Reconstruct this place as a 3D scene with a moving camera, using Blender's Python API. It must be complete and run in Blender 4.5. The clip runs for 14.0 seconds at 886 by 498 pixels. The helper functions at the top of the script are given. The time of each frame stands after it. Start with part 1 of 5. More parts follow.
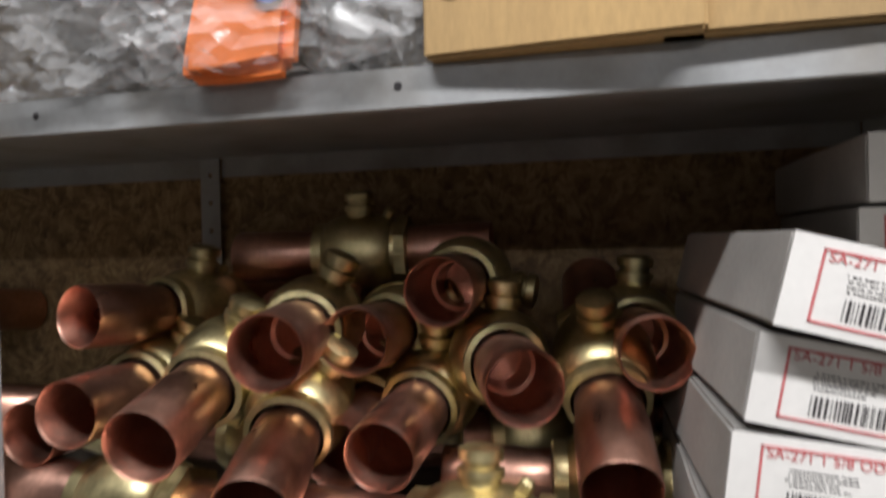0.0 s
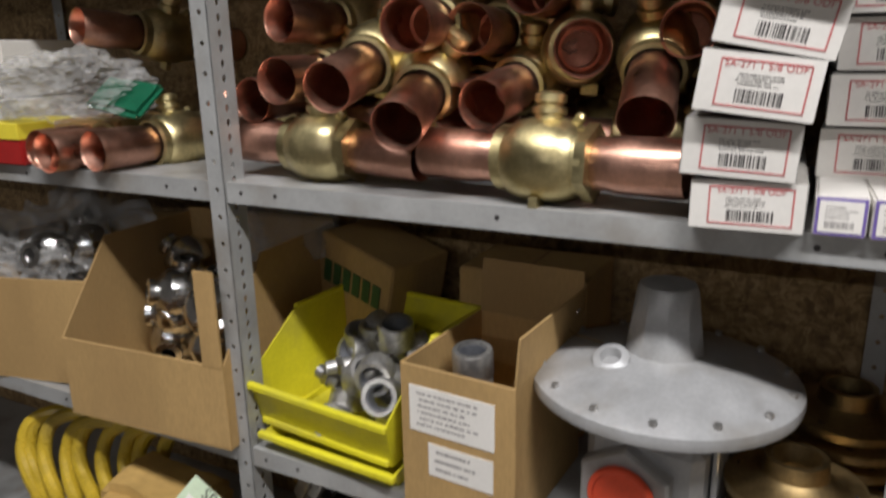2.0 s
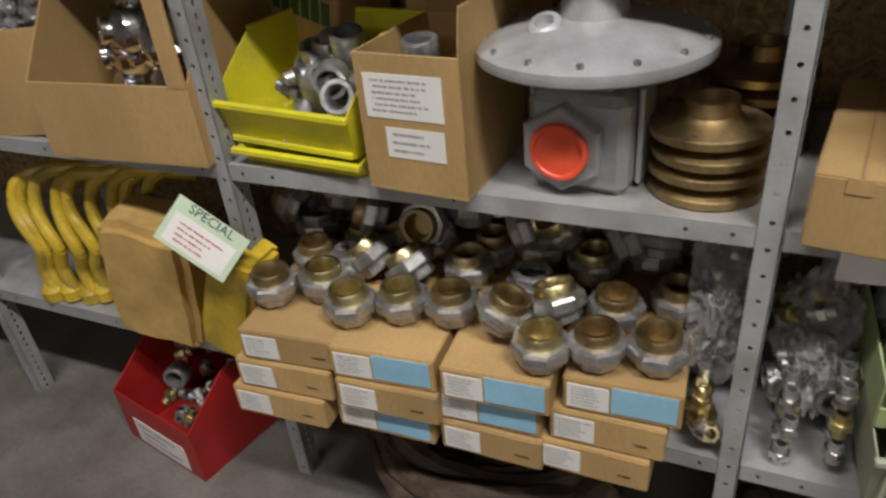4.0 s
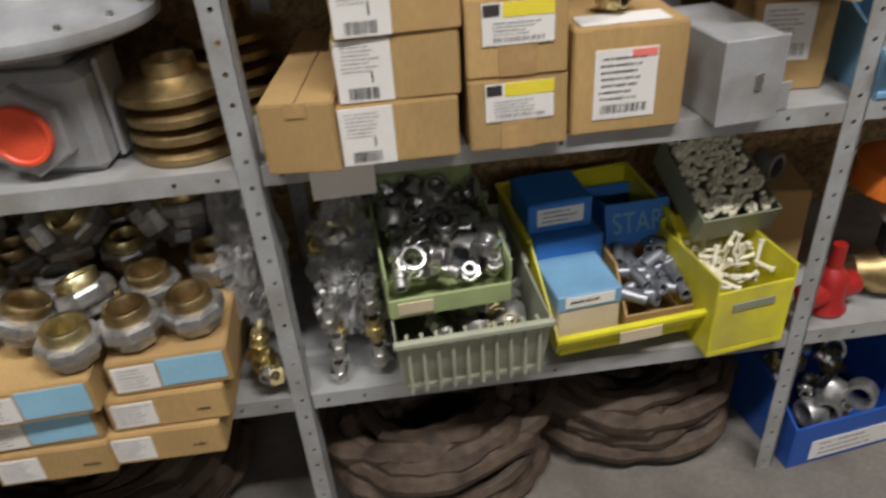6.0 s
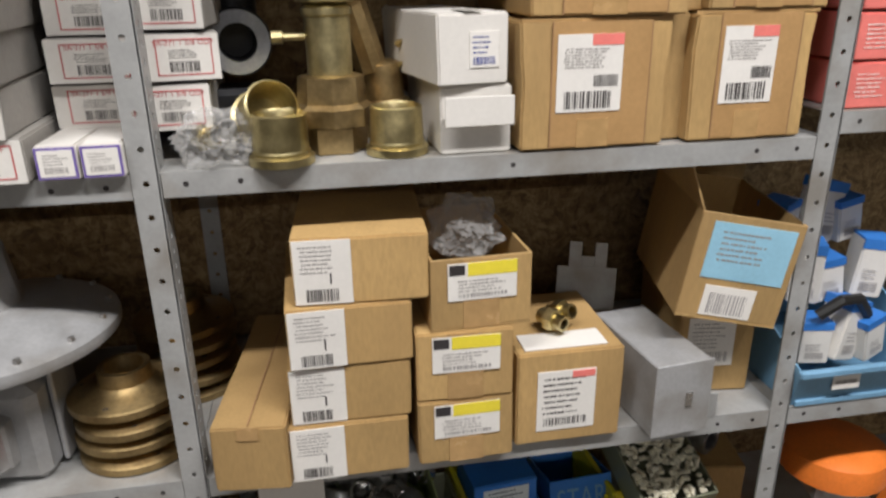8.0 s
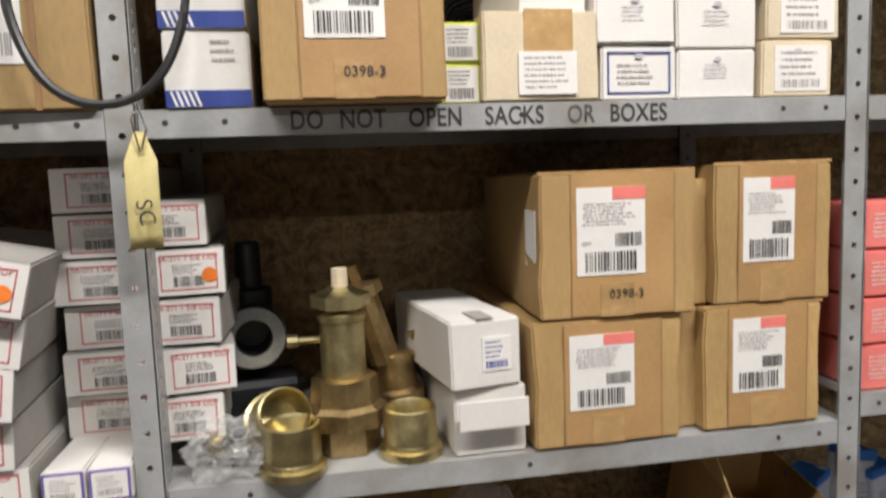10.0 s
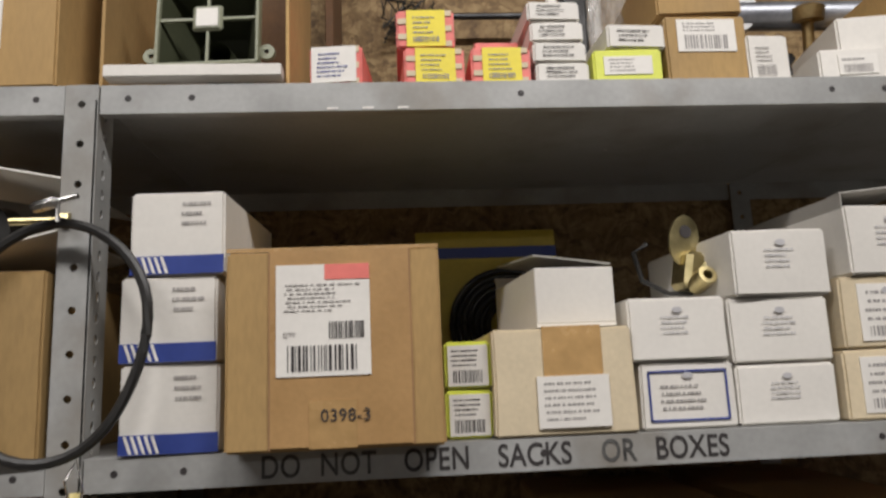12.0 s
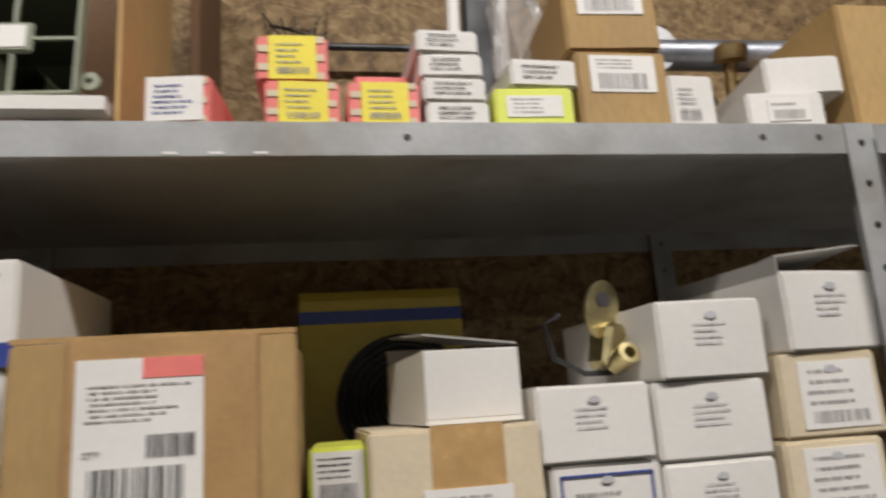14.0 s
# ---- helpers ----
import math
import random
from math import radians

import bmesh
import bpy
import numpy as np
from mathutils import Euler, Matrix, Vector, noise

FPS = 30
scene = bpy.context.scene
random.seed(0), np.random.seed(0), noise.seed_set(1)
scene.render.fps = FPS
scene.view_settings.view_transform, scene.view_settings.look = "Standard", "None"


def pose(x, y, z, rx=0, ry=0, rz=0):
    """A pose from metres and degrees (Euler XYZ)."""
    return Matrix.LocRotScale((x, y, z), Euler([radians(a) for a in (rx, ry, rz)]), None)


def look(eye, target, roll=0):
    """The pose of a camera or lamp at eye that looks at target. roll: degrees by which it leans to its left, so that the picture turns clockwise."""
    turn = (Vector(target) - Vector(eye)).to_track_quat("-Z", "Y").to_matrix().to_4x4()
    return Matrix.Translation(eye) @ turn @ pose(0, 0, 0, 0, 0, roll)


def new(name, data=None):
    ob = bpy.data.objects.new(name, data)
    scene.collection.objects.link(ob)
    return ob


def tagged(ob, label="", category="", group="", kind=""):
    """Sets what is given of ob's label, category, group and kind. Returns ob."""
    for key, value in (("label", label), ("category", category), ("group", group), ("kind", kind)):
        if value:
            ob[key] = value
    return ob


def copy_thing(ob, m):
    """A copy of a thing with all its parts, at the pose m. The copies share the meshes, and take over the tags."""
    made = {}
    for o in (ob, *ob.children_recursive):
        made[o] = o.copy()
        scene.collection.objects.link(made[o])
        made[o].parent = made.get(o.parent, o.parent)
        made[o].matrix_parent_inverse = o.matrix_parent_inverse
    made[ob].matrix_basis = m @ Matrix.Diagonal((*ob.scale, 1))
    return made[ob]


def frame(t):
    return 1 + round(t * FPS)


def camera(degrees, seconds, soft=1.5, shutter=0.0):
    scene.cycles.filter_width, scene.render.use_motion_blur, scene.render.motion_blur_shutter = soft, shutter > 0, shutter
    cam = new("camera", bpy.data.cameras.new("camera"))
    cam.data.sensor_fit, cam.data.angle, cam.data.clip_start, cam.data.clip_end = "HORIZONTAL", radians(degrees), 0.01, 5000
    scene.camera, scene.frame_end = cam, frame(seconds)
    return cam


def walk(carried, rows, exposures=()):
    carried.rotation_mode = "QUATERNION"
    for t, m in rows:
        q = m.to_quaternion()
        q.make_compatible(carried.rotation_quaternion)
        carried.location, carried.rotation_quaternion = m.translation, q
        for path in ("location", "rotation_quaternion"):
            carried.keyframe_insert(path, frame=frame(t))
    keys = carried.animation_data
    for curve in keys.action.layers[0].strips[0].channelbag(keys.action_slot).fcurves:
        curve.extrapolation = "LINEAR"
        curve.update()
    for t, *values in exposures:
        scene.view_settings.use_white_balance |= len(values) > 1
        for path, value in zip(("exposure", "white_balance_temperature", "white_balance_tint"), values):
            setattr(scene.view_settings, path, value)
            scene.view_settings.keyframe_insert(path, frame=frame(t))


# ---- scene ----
cam = camera(63.5, 14.0, 2.4, 0.4)
PATH = [
    (0, (-0.284, -0.542, 1.709), (-0.816, 1.386, 1.683), -1.3),
    (0.5, (-0.27, -0.602, 1.689), (-0.839, 1.291, 1.389), -1.8),
    (1, (-0.159, -0.668, 1.648), (-0.938, 1.14, 1.294), -0.5),
    (1.5, (-0.111, -0.74, 1.627), (-1.021, 0.989, 1.203), -1.2),
    (2, (-0.124, -0.807, 1.585), (-1.015, 0.902, 1.049), -1.1),
    (2.5, (-0.12, -0.875, 1.535), (-0.993, 0.791, 0.854), -2.5),
    (5, (0.062, -0.962, 1.4), (-0.412, 0.600, 0.246), -5.5),
    (5.5, (0.125, -0.995, 1.36), (0.015, 0.657, 0.24), -5.4),
    (6, (0.203, -0.973, 1.387), (0.33, 0.705, 0.305), -4.4),
    (6.5, (0.222, -0.953, 1.455), (0.472, 0.78, 0.482), -2.3),
    (7, (0.224, -0.936, 1.523), (0.512, 0.844, 0.659), -0.6),
    (9.5, (0.191, -0.882, 1.723), (0.552, 1.048, 1.337), -2.2),
    (10, (0.215, -0.868, 1.766), (0.549, 1.092, 1.55), -2.1),
    (10.5, (0.256, -0.815, 1.804), (0.479, 1.17, 1.712), -2.9),
    (11, (0.288, -0.786, 1.863), (0.486, 1.203, 1.914), -5.0),
    (11.5, (0.296, -0.767, 1.882), (0.497, 1.207, 2.135), -3.3),
    (12, (0.321, -0.738, 1.912), (0.464, 1.226, 2.263), -2.4),
    (12.5, (0.356, -0.731, 1.919), (0.454, 1.215, 2.367), -1.5),
    (13, (0.356, -0.723, 1.958), (0.412, 1.225, 2.408), -2.5),
    (13.5, (0.34, -0.663, 1.974), (0.454, 1.278, 2.442), -1.9),
    (14, (0.384, -0.61, 1.974), (0.731, 1.312, 2.404), -3.8),
]
STOPS = ((0.0, 0.32, 6100, 12), (1.0, 0.27, 6300, 12), (2.5, 0.05, 6350, 12), (5.0, -0.02, 6450, 12), (7.0, 0.2, 6400, 12), (9.5, 0.10, 6500, 12), (10.0, 0.10, 6500, 12), (10.5, -0.20, 6550, 12), (12.5, -0.66, 6600, 12), (14.0, -0.63, 6550, 12))
walk(cam, [(t, look(eye, target, roll)) for t, eye, target, roll in PATH], STOPS)
# ---- light ----
world = bpy.data.worlds.new("world")
scene.world = world
world.use_nodes = True
world.node_tree.nodes["Background"].inputs[0].default_value = (1.0, 0.95, 0.88, 1)
world.node_tree.nodes["Background"].inputs[1].default_value = 0.004


def strip_light(x, y, z, watts, long=1.3):
    lamp = bpy.data.lights.new("fluorescent_tube", "AREA")
    lamp.shape, lamp.size, lamp.size_y, lamp.energy, lamp.color = "RECTANGLE", long, 0.16, watts, (0.98, 0.965, 0.945)
    new("fluorescent_tube", lamp).matrix_world = pose(x, y, z)


strip_light(-0.75, -1.30, 3.64, 58)
strip_light(1.05, -1.30, 3.64, 90)
strip_light(0.2, -6.8, 3.64, 130, 4.8)

# ---- materials ----
FLOOR = 0.1


def material(name, col, rough=0.6, metal=0.0, var=0.18, scale=14.0, bump=0.12, fine=160.0, rnd=0.0, alpha=1.0, dirt=None, stretch=(1, 1, 1)):
    """Base colour with stains at a coarse and a fine scale, fine relief, and a shift from object to object."""
    m = bpy.data.materials.new(name)
    m.use_nodes = True
    nt = m.node_tree
    N, L = nt.nodes, nt.links
    b = N["Principled BSDF"]
    tc = N.new("ShaderNodeTexCoord")
    mp = N.new("ShaderNodeMapping")
    mp.inputs["Scale"].default_value = stretch
    L.new(tc.outputs["Object"], mp.inputs[0])
    info = N.new("ShaderNodeObjectInfo")
    off = N.new("ShaderNodeVectorMath")
    off.operation = "ADD"
    sc = N.new("ShaderNodeMath")
    sc.operation = "MULTIPLY"
    sc.inputs[1].default_value = 40.0
    L.new(info.outputs["Random"], sc.inputs[0])
    L.new(mp.outputs[0], off.inputs[0])
    L.new(sc.outputs[0], off.inputs[1])
    n1 = N.new("ShaderNodeTexNoise")
    n1.inputs["Scale"].default_value, n1.inputs["Detail"].default_value = scale, 5
    n2 = N.new("ShaderNodeTexNoise")
    n2.inputs["Scale"].default_value, n2.inputs["Detail"].default_value = fine, 3
    L.new(off.outputs[0], n1.inputs[0])
    L.new(off.outputs[0], n2.inputs[0])
    r1 = N.new("ShaderNodeMapRange")
    r1.inputs[1].default_value, r1.inputs[2].default_value = 0.3, 0.7
    r1.inputs[3].default_value, r1.inputs[4].default_value = 1 - var, 1 + var
    L.new(n1.outputs[0], r1.inputs[0])
    r2 = N.new("ShaderNodeMapRange")
    r2.inputs[1].default_value, r2.inputs[2].default_value = 0.3, 0.7
    r2.inputs[3].default_value, r2.inputs[4].default_value = 1 - var * 0.5, 1 + var * 0.5
    L.new(n2.outputs[0], r2.inputs[0])
    r3 = N.new("ShaderNodeMapRange")
    r3.inputs[3].default_value, r3.inputs[4].default_value = 1 - rnd, 1 + rnd
    L.new(info.outputs["Random"], r3.inputs[0])
    m1 = N.new("ShaderNodeMath")
    m1.operation = "MULTIPLY"
    m2 = N.new("ShaderNodeMath")
    m2.operation = "MULTIPLY"
    L.new(r1.outputs[0], m1.inputs[0])
    L.new(r2.outputs[0], m1.inputs[1])
    L.new(m1.outputs[0], m2.inputs[0])
    L.new(r3.outputs[0], m2.inputs[1])
    hue = N.new("ShaderNodeHueSaturation")
    hue.inputs["Color"].default_value = (*col, 1)
    L.new(m2.outputs[0], hue.inputs["Value"])
    out = hue.outputs[0]
    if dirt:
        mx = N.new("ShaderNodeMixRGB")
        mx.inputs[2].default_value = (*dirt, 1)
        n3 = N.new("ShaderNodeTexNoise")
        n3.inputs["Scale"].default_value, n3.inputs["Detail"].default_value = scale * 0.6, 8
        L.new(off.outputs[0], n3.inputs[0])
        r4 = N.new("ShaderNodeMapRange")
        r4.inputs[1].default_value, r4.inputs[2].default_value, r4.inputs[4].default_value = 0.48, 0.72, 0.75
        L.new(n3.outputs[0], r4.inputs[0])
        L.new(r4.outputs[0], mx.inputs[0])
        L.new(out, mx.inputs[1])
        out = mx.outputs[0]
    L.new(out, b.inputs["Base Color"])
    rr = N.new("ShaderNodeMapRange")
    rr.inputs[1].default_value, rr.inputs[2].default_value = 0.3, 0.7
    rr.inputs[3].default_value, rr.inputs[4].default_value = max(0.03, rough - 0.1), min(1, rough + 0.1)
    L.new(n1.outputs[0], rr.inputs[0])
    L.new(rr.outputs[0], b.inputs["Roughness"])
    b.inputs["Metallic"].default_value = metal
    b.inputs["Alpha"].default_value = alpha
    if bump:
        bp = N.new("ShaderNodeBump")
        bp.inputs["Strength"].default_value, bp.inputs["Distance"].default_value = bump, 0.002
        L.new(n2.outputs[0], bp.inputs["Height"])
        L.new(bp.outputs[0], b.inputs["Normal"])
    return m


CARD = material("cardboard", (0.43, 0.275, 0.108), 0.75, var=0.17, rnd=0.12, scale=7, fine=220, stretch=(1, 1, 0.3), dirt=(0.35, 0.215, 0.085))
CARD_IN = material("raw_cardboard_edge", (0.30, 0.17, 0.08), 0.85, var=0.15)
CREAM = material("cream_card", (0.62, 0.52, 0.36), 0.65, var=0.08, rnd=0.05)
WHITE = material("white_card", (0.70, 0.67, 0.62), 0.55, var=0.05, rnd=0.05, scale=8, bump=0.05)
GREYCARD = material("grey_card", (0.34, 0.32, 0.29), 0.75, var=0.1, rnd=0.08)
PAPER = material("label_paper", (0.76, 0.73, 0.68), 0.5, var=0.04, scale=10, bump=0.04)
SKY_PAPER = material("light_blue_paper", (0.28, 0.52, 0.66), 0.6, var=0.08)
YELLOW_PAPER = material("yellow_label_paper", (0.80, 0.66, 0.05), 0.5, var=0.06)
INK = material("black_ink", (0.035, 0.03, 0.03), 0.6, var=0.2, bump=0)
GREYINK = material("faded_ink", (0.30, 0.28, 0.27), 0.7, var=0.1, bump=0)
FAINT = material("pale_grey_ink", (0.46, 0.45, 0.46), 0.7, var=0.1, bump=0)
REDINK = material("dull_red_ink", (0.50, 0.12, 0.12), 0.6, var=0.15, bump=0)
PINK = material("pink_red_ink", (0.78, 0.20, 0.17), 0.5, var=0.08, bump=0)
BLUEINK = material("navy_ink", (0.035, 0.06, 0.26), 0.45, var=0.1, bump=0)
PURPLE = material("purple_ink", (0.16, 0.11, 0.36), 0.5, var=0.1, bump=0)
LIME = material("lime_card", (0.66, 0.70, 0.10), 0.5, var=0.06)
TAPE = material("clear_brown_tape", (0.45, 0.28, 0.12), 0.22, var=0.12, scale=40, bump=0.3, fine=60, rnd=0.1)
STEEL = material("grey_painted_steel", (0.36, 0.36, 0.35), 0.42, 0.1, var=0.10, scale=16, bump=0.06, dirt=(0.22, 0.19, 0.15))
BRASS = material("brass", (0.60, 0.51, 0.27), 0.38, 1.0, var=0.22, scale=22, bump=0.10, rnd=0.12, dirt=(0.36, 0.29, 0.13))
OLDBRASS = material("dull_brass", (0.40, 0.29, 0.14), 0.45, 1.0, var=0.2, scale=20, bump=0.15, rnd=0.1)
COPPER = material("copper", (0.62, 0.35, 0.26), 0.36, 1.0, var=0.18, scale=18, bump=0.06, rnd=0.10, dirt=(0.34, 0.16, 0.10))
ZINC = material("galvanised_steel", (0.43, 0.42, 0.40), 0.40, 0.8, var=0.22, scale=40, bump=0.2, rnd=0.2)
CHROME = material("bright_zinc", (0.70, 0.69, 0.67), 0.22, 1.0, var=0.15, scale=30, rnd=0.1)
CASTGREY = material("cast_grey_paint", (0.40, 0.40, 0.40), 0.38, 0.25, var=0.1, scale=20, bump=0.2, dirt=(0.27, 0.25, 0.22))
BLACKIRON = material("black_iron", (0.02, 0.02, 0.022), 0.4, 0.3, var=0.2)
RUBBER = material("black_rubber", (0.018, 0.017, 0.016), 0.45, var=0.2)
YELLOW = material("yellow_plastic", (0.70, 0.63, 0.025), 0.38, var=0.10, scale=12, bump=0.05, dirt=(0.42, 0.36, 0.08))
YHANDLE = material("yellow_dipped_handle", (0.58, 0.40, 0.03), 0.4, var=0.2, dirt=(0.25, 0.18, 0.05))
BLUE = material("blue_plastic", (0.02, 0.09, 0.38), 0.38, var=0.12)
BLUECARD = material("blue_card", (0.03, 0.17, 0.52), 0.55, var=0.1)
LBLUE = material("light_blue_plastic", (0.17, 0.34, 0.50), 0.45, var=0.1)
SAGE = material("sage_green_plastic", (0.36, 0.37, 0.27), 0.5, var=0.1, dirt=(0.25, 0.24, 0.17))
GREEN = material("pale_green_plastic", (0.37, 0.44, 0.20), 0.5, var=0.1, dirt=(0.28, 0.30, 0.15))
RED = material("red_plastic", (0.36, 0.018, 0.016), 0.4, var=0.15)
ORANGE = material("orange_paint", (0.80, 0.20, 0.03), 0.4, var=0.12)
REDCAP = material("red_thread_cap", (0.85, 0.10, 0.04), 0.45, var=0.1)
PALE = material("pale_plastic", (0.80, 0.75, 0.58), 0.5, var=0.15, rnd=0.1)
KRAFT = material("brown_paper_bag", (0.46, 0.29, 0.09), 0.7, var=0.15, bump=0.4, fine=50)
STRAP = material("worn_brown_hose", (0.058, 0.037, 0.024), 0.65, var=0.4, scale=24, bump=0.7, fine=90, dirt=(0.125, 0.088, 0.058))
OLIVE = material("olive_grey_plastic", (0.24, 0.25, 0.17), 0.45, var=0.08)
# the horn's olive darkened, with the shade inside the bell in its colour
SHADED_HORN = material("shaded_olive_plastic", (0.05, 0.055, 0.03), 0.5, var=0.1)
BEACON = material("blue_lens", (0.02, 0.05, 0.40), 0.08, var=0.05, bump=0)
LEAD = material("dull_lead", (0.30, 0.31, 0.34), 0.4, 0.7, var=0.2, rnd=0.25)
FILM = material("clear_plastic_film", (0.62, 0.61, 0.59), 0.10, var=0.1, bump=0.9, fine=35, alpha=0.27)
ORANGEBAG = material("orange_cloth", (0.80, 0.19, 0.03), 0.6, var=0.15, bump=0.5, fine=90)
PAINTWALL = material("painted_wall", (0.11, 0.10, 0.09), 0.8, var=0.06, scale=3)
TAGYELLOW = material("manila_tag", (0.56, 0.47, 0.20), 0.6, var=0.08)
TAGGREEN = material("pale_green_tag", (0.52, 0.62, 0.44), 0.6, var=0.08)
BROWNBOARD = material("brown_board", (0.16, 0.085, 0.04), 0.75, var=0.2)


def concrete():
    m = material("concrete", (0.155, 0.138, 0.118), 0.75, var=0.22, scale=7, bump=0.4, fine=90, dirt=(0.10, 0.08, 0.06))
    return m


def chipboard():
    """Pressed flakes: stretched cells in two directions, each of its own tone."""
    m = bpy.data.materials.new("oriented_strand_board")
    m.use_nodes = True
    N, L = m.node_tree.nodes, m.node_tree.links
    b = N["Principled BSDF"]
    b.inputs["Roughness"].default_value = 0.7
    tc = N.new("ShaderNodeTexCoord")
    nz = N.new("ShaderNodeTexNoise")
    nz.inputs["Scale"].default_value, nz.inputs["Detail"].default_value = 14, 4
    L.new(tc.outputs["Object"], nz.inputs[0])
    add = N.new("ShaderNodeMixRGB")
    add.blend_type, add.inputs[0].default_value = "ADD", 0.09
    L.new(tc.outputs["Object"], add.inputs[1])
    L.new(nz.outputs[1], add.inputs[2])
    cells = []
    for scale in ((60, 20, 150), (160, 20, 75)):
        mp = N.new("ShaderNodeMapping")
        mp.inputs["Scale"].default_value = scale
        mp.inputs["Rotation"].default_value = (0, 0.6 if scale[0] < 50 else -0.4, 0)
        L.new(add.outputs[0], mp.inputs[0])
        v = N.new("ShaderNodeTexVoronoi")
        v.inputs["Scale"].default_value = 1.0
        L.new(mp.outputs[0], v.inputs[0])
        cells.append(v)
    mix = N.new("ShaderNodeMixRGB")
    mix.inputs[0].default_value = 0.5
    L.new(cells[0].outputs["Color"], mix.inputs[1])
    L.new(cells[1].outputs["Color"], mix.inputs[2])
    n2 = N.new("ShaderNodeTexNoise")
    n2.inputs["Scale"].default_value, n2.inputs["Detail"].default_value = 45, 6
    L.new(tc.outputs["Object"], n2.inputs[0])
    mix2 = N.new("ShaderNodeMixRGB")
    mix2.inputs[0].default_value = 0.55
    L.new(mix.outputs[0], mix2.inputs[1])
    L.new(n2.outputs[0], mix2.inputs[2])
    ramp = N.new("ShaderNodeValToRGB")
    e = ramp.color_ramp.elements
    e[0].position, e[0].color = 0.28, (0.105, 0.060, 0.025, 1)
    e[1].position, e[1].color = 0.68, (0.40, 0.275, 0.13, 1)
    mid = e.new(0.48)
    mid.color = (0.235, 0.145, 0.06, 1)
    L.new(mix2.outputs[0], ramp.inputs[0])
    L.new(ramp.outputs[0], b.inputs["Base Color"])
    bp = N.new("ShaderNodeBump")
    bp.inputs["Strength"].default_value, bp.inputs["Distance"].default_value = 0.4, 0.002
    L.new(mix2.outputs[0], bp.inputs["Height"])
    L.new(bp.outputs[0], b.inputs["Normal"])
    return m


OSB = chipboard()
CONCRETE = concrete()


# ---- builders ----
def part(name, bm, mat, parent=None, label="", smooth=False):
    me = bpy.data.meshes.new(name)
    bmesh.ops.recalc_face_normals(bm, faces=bm.faces)
    if smooth:
        for f in bm.faces:
            f.smooth = True
        for e in bm.edges:
            if len(e.link_faces) == 2 and e.calc_face_angle(0) > 0.6:
                e.smooth = False
    bm.to_mesh(me)
    bm.free()
    me.materials.append(mat)
    ob = new(name, me)
    ob.parent = parent
    if label:
        ob["label"] = label
    return ob


def thing(name, label, category, m, group=""):
    ob = new(name)
    ob.empty_display_size = 0.02
    ob.matrix_world = m
    return tagged(ob, label, category, group)


def block(x0, x1, y0, y1, z0, z1, bevel=0.0015, bm=None):
    tmp = bmesh.new()
    bmesh.ops.create_cube(tmp, size=1)
    for v in tmp.verts:
        v.co = Vector((x1 if v.co.x > 0 else x0, y1 if v.co.y > 0 else y0, z1 if v.co.z > 0 else z0))
    if bevel:
        bmesh.ops.bevel(tmp, geom=tmp.edges[:], offset=bevel, segments=1, affect="EDGES")
    return join(bm, tmp)


def join(bm, tmp):
    if bm is None:
        return tmp
    me = bpy.data.meshes.new("tmp")
    tmp.to_mesh(me)
    tmp.free()
    bm.from_mesh(me)
    bpy.data.meshes.remove(me)
    return bm


def lathe(profile, seg=24, m=None, bm=None, flat=False):
    """Turns a line of (radius, height) round z; closed at both ends when the radius there is 0."""
    tmp = bmesh.new()
    rings = []
    for r, z in profile:
        if r < 1e-6:
            rings.append([tmp.verts.new((0, 0, z))])
        else:
            rings.append([tmp.verts.new((r * math.cos(2 * math.pi * k / seg), r * math.sin(2 * math.pi * k / seg), z)) for k in range(seg)])
    for a, b in zip(rings, rings[1:]):
        for k in range(seg):
            j = (k + 1) % seg
            q = [a[k % len(a)], a[j % len(a)], b[j % len(b)], b[k % len(b)]]
            q = list(dict.fromkeys(q))
            if len(q) > 2:
                tmp.faces.new(q)
    if m is not None:
        tmp.transform(m)
    return join(bm, tmp)


def pipe(points, radius, seg=10, closed=False, bm=None, wob=0.0):
    """A round bar along a line of points."""
    tmp = bmesh.new()
    pts = [Vector(p) for p in points]
    n = len(pts)
    rings = []
    up = Vector((0.13, 0.2, 1)).normalized()
    for i, p in enumerate(pts):
        a = pts[(i - 1) % n] if closed or i else p
        b = pts[(i + 1) % n] if closed or i < n - 1 else p
        d = (b - a).normalized()
        s = d.cross(up)
        s = s.normalized() if s.length > 1e-4 else Vector((1, 0, 0))
        u = s.cross(d)
        r = radius * (1 + wob * noise.noise(p * 40))
        rings.append([tmp.verts.new(p + (s * math.cos(2 * math.pi * k / seg) + u * math.sin(2 * math.pi * k / seg)) * r) for k in range(seg)])
    last = n if closed else n - 1
    for i in range(last):
        a, b = rings[i], rings[(i + 1) % n]
        for k in range(seg):
            tmp.faces.new((a[k], a[(k + 1) % seg], b[(k + 1) % seg], b[k]))
    if not closed:
        tmp.faces.new(rings[0])
        tmp.faces.new(rings[-1][::-1])
    return join(bm, tmp)


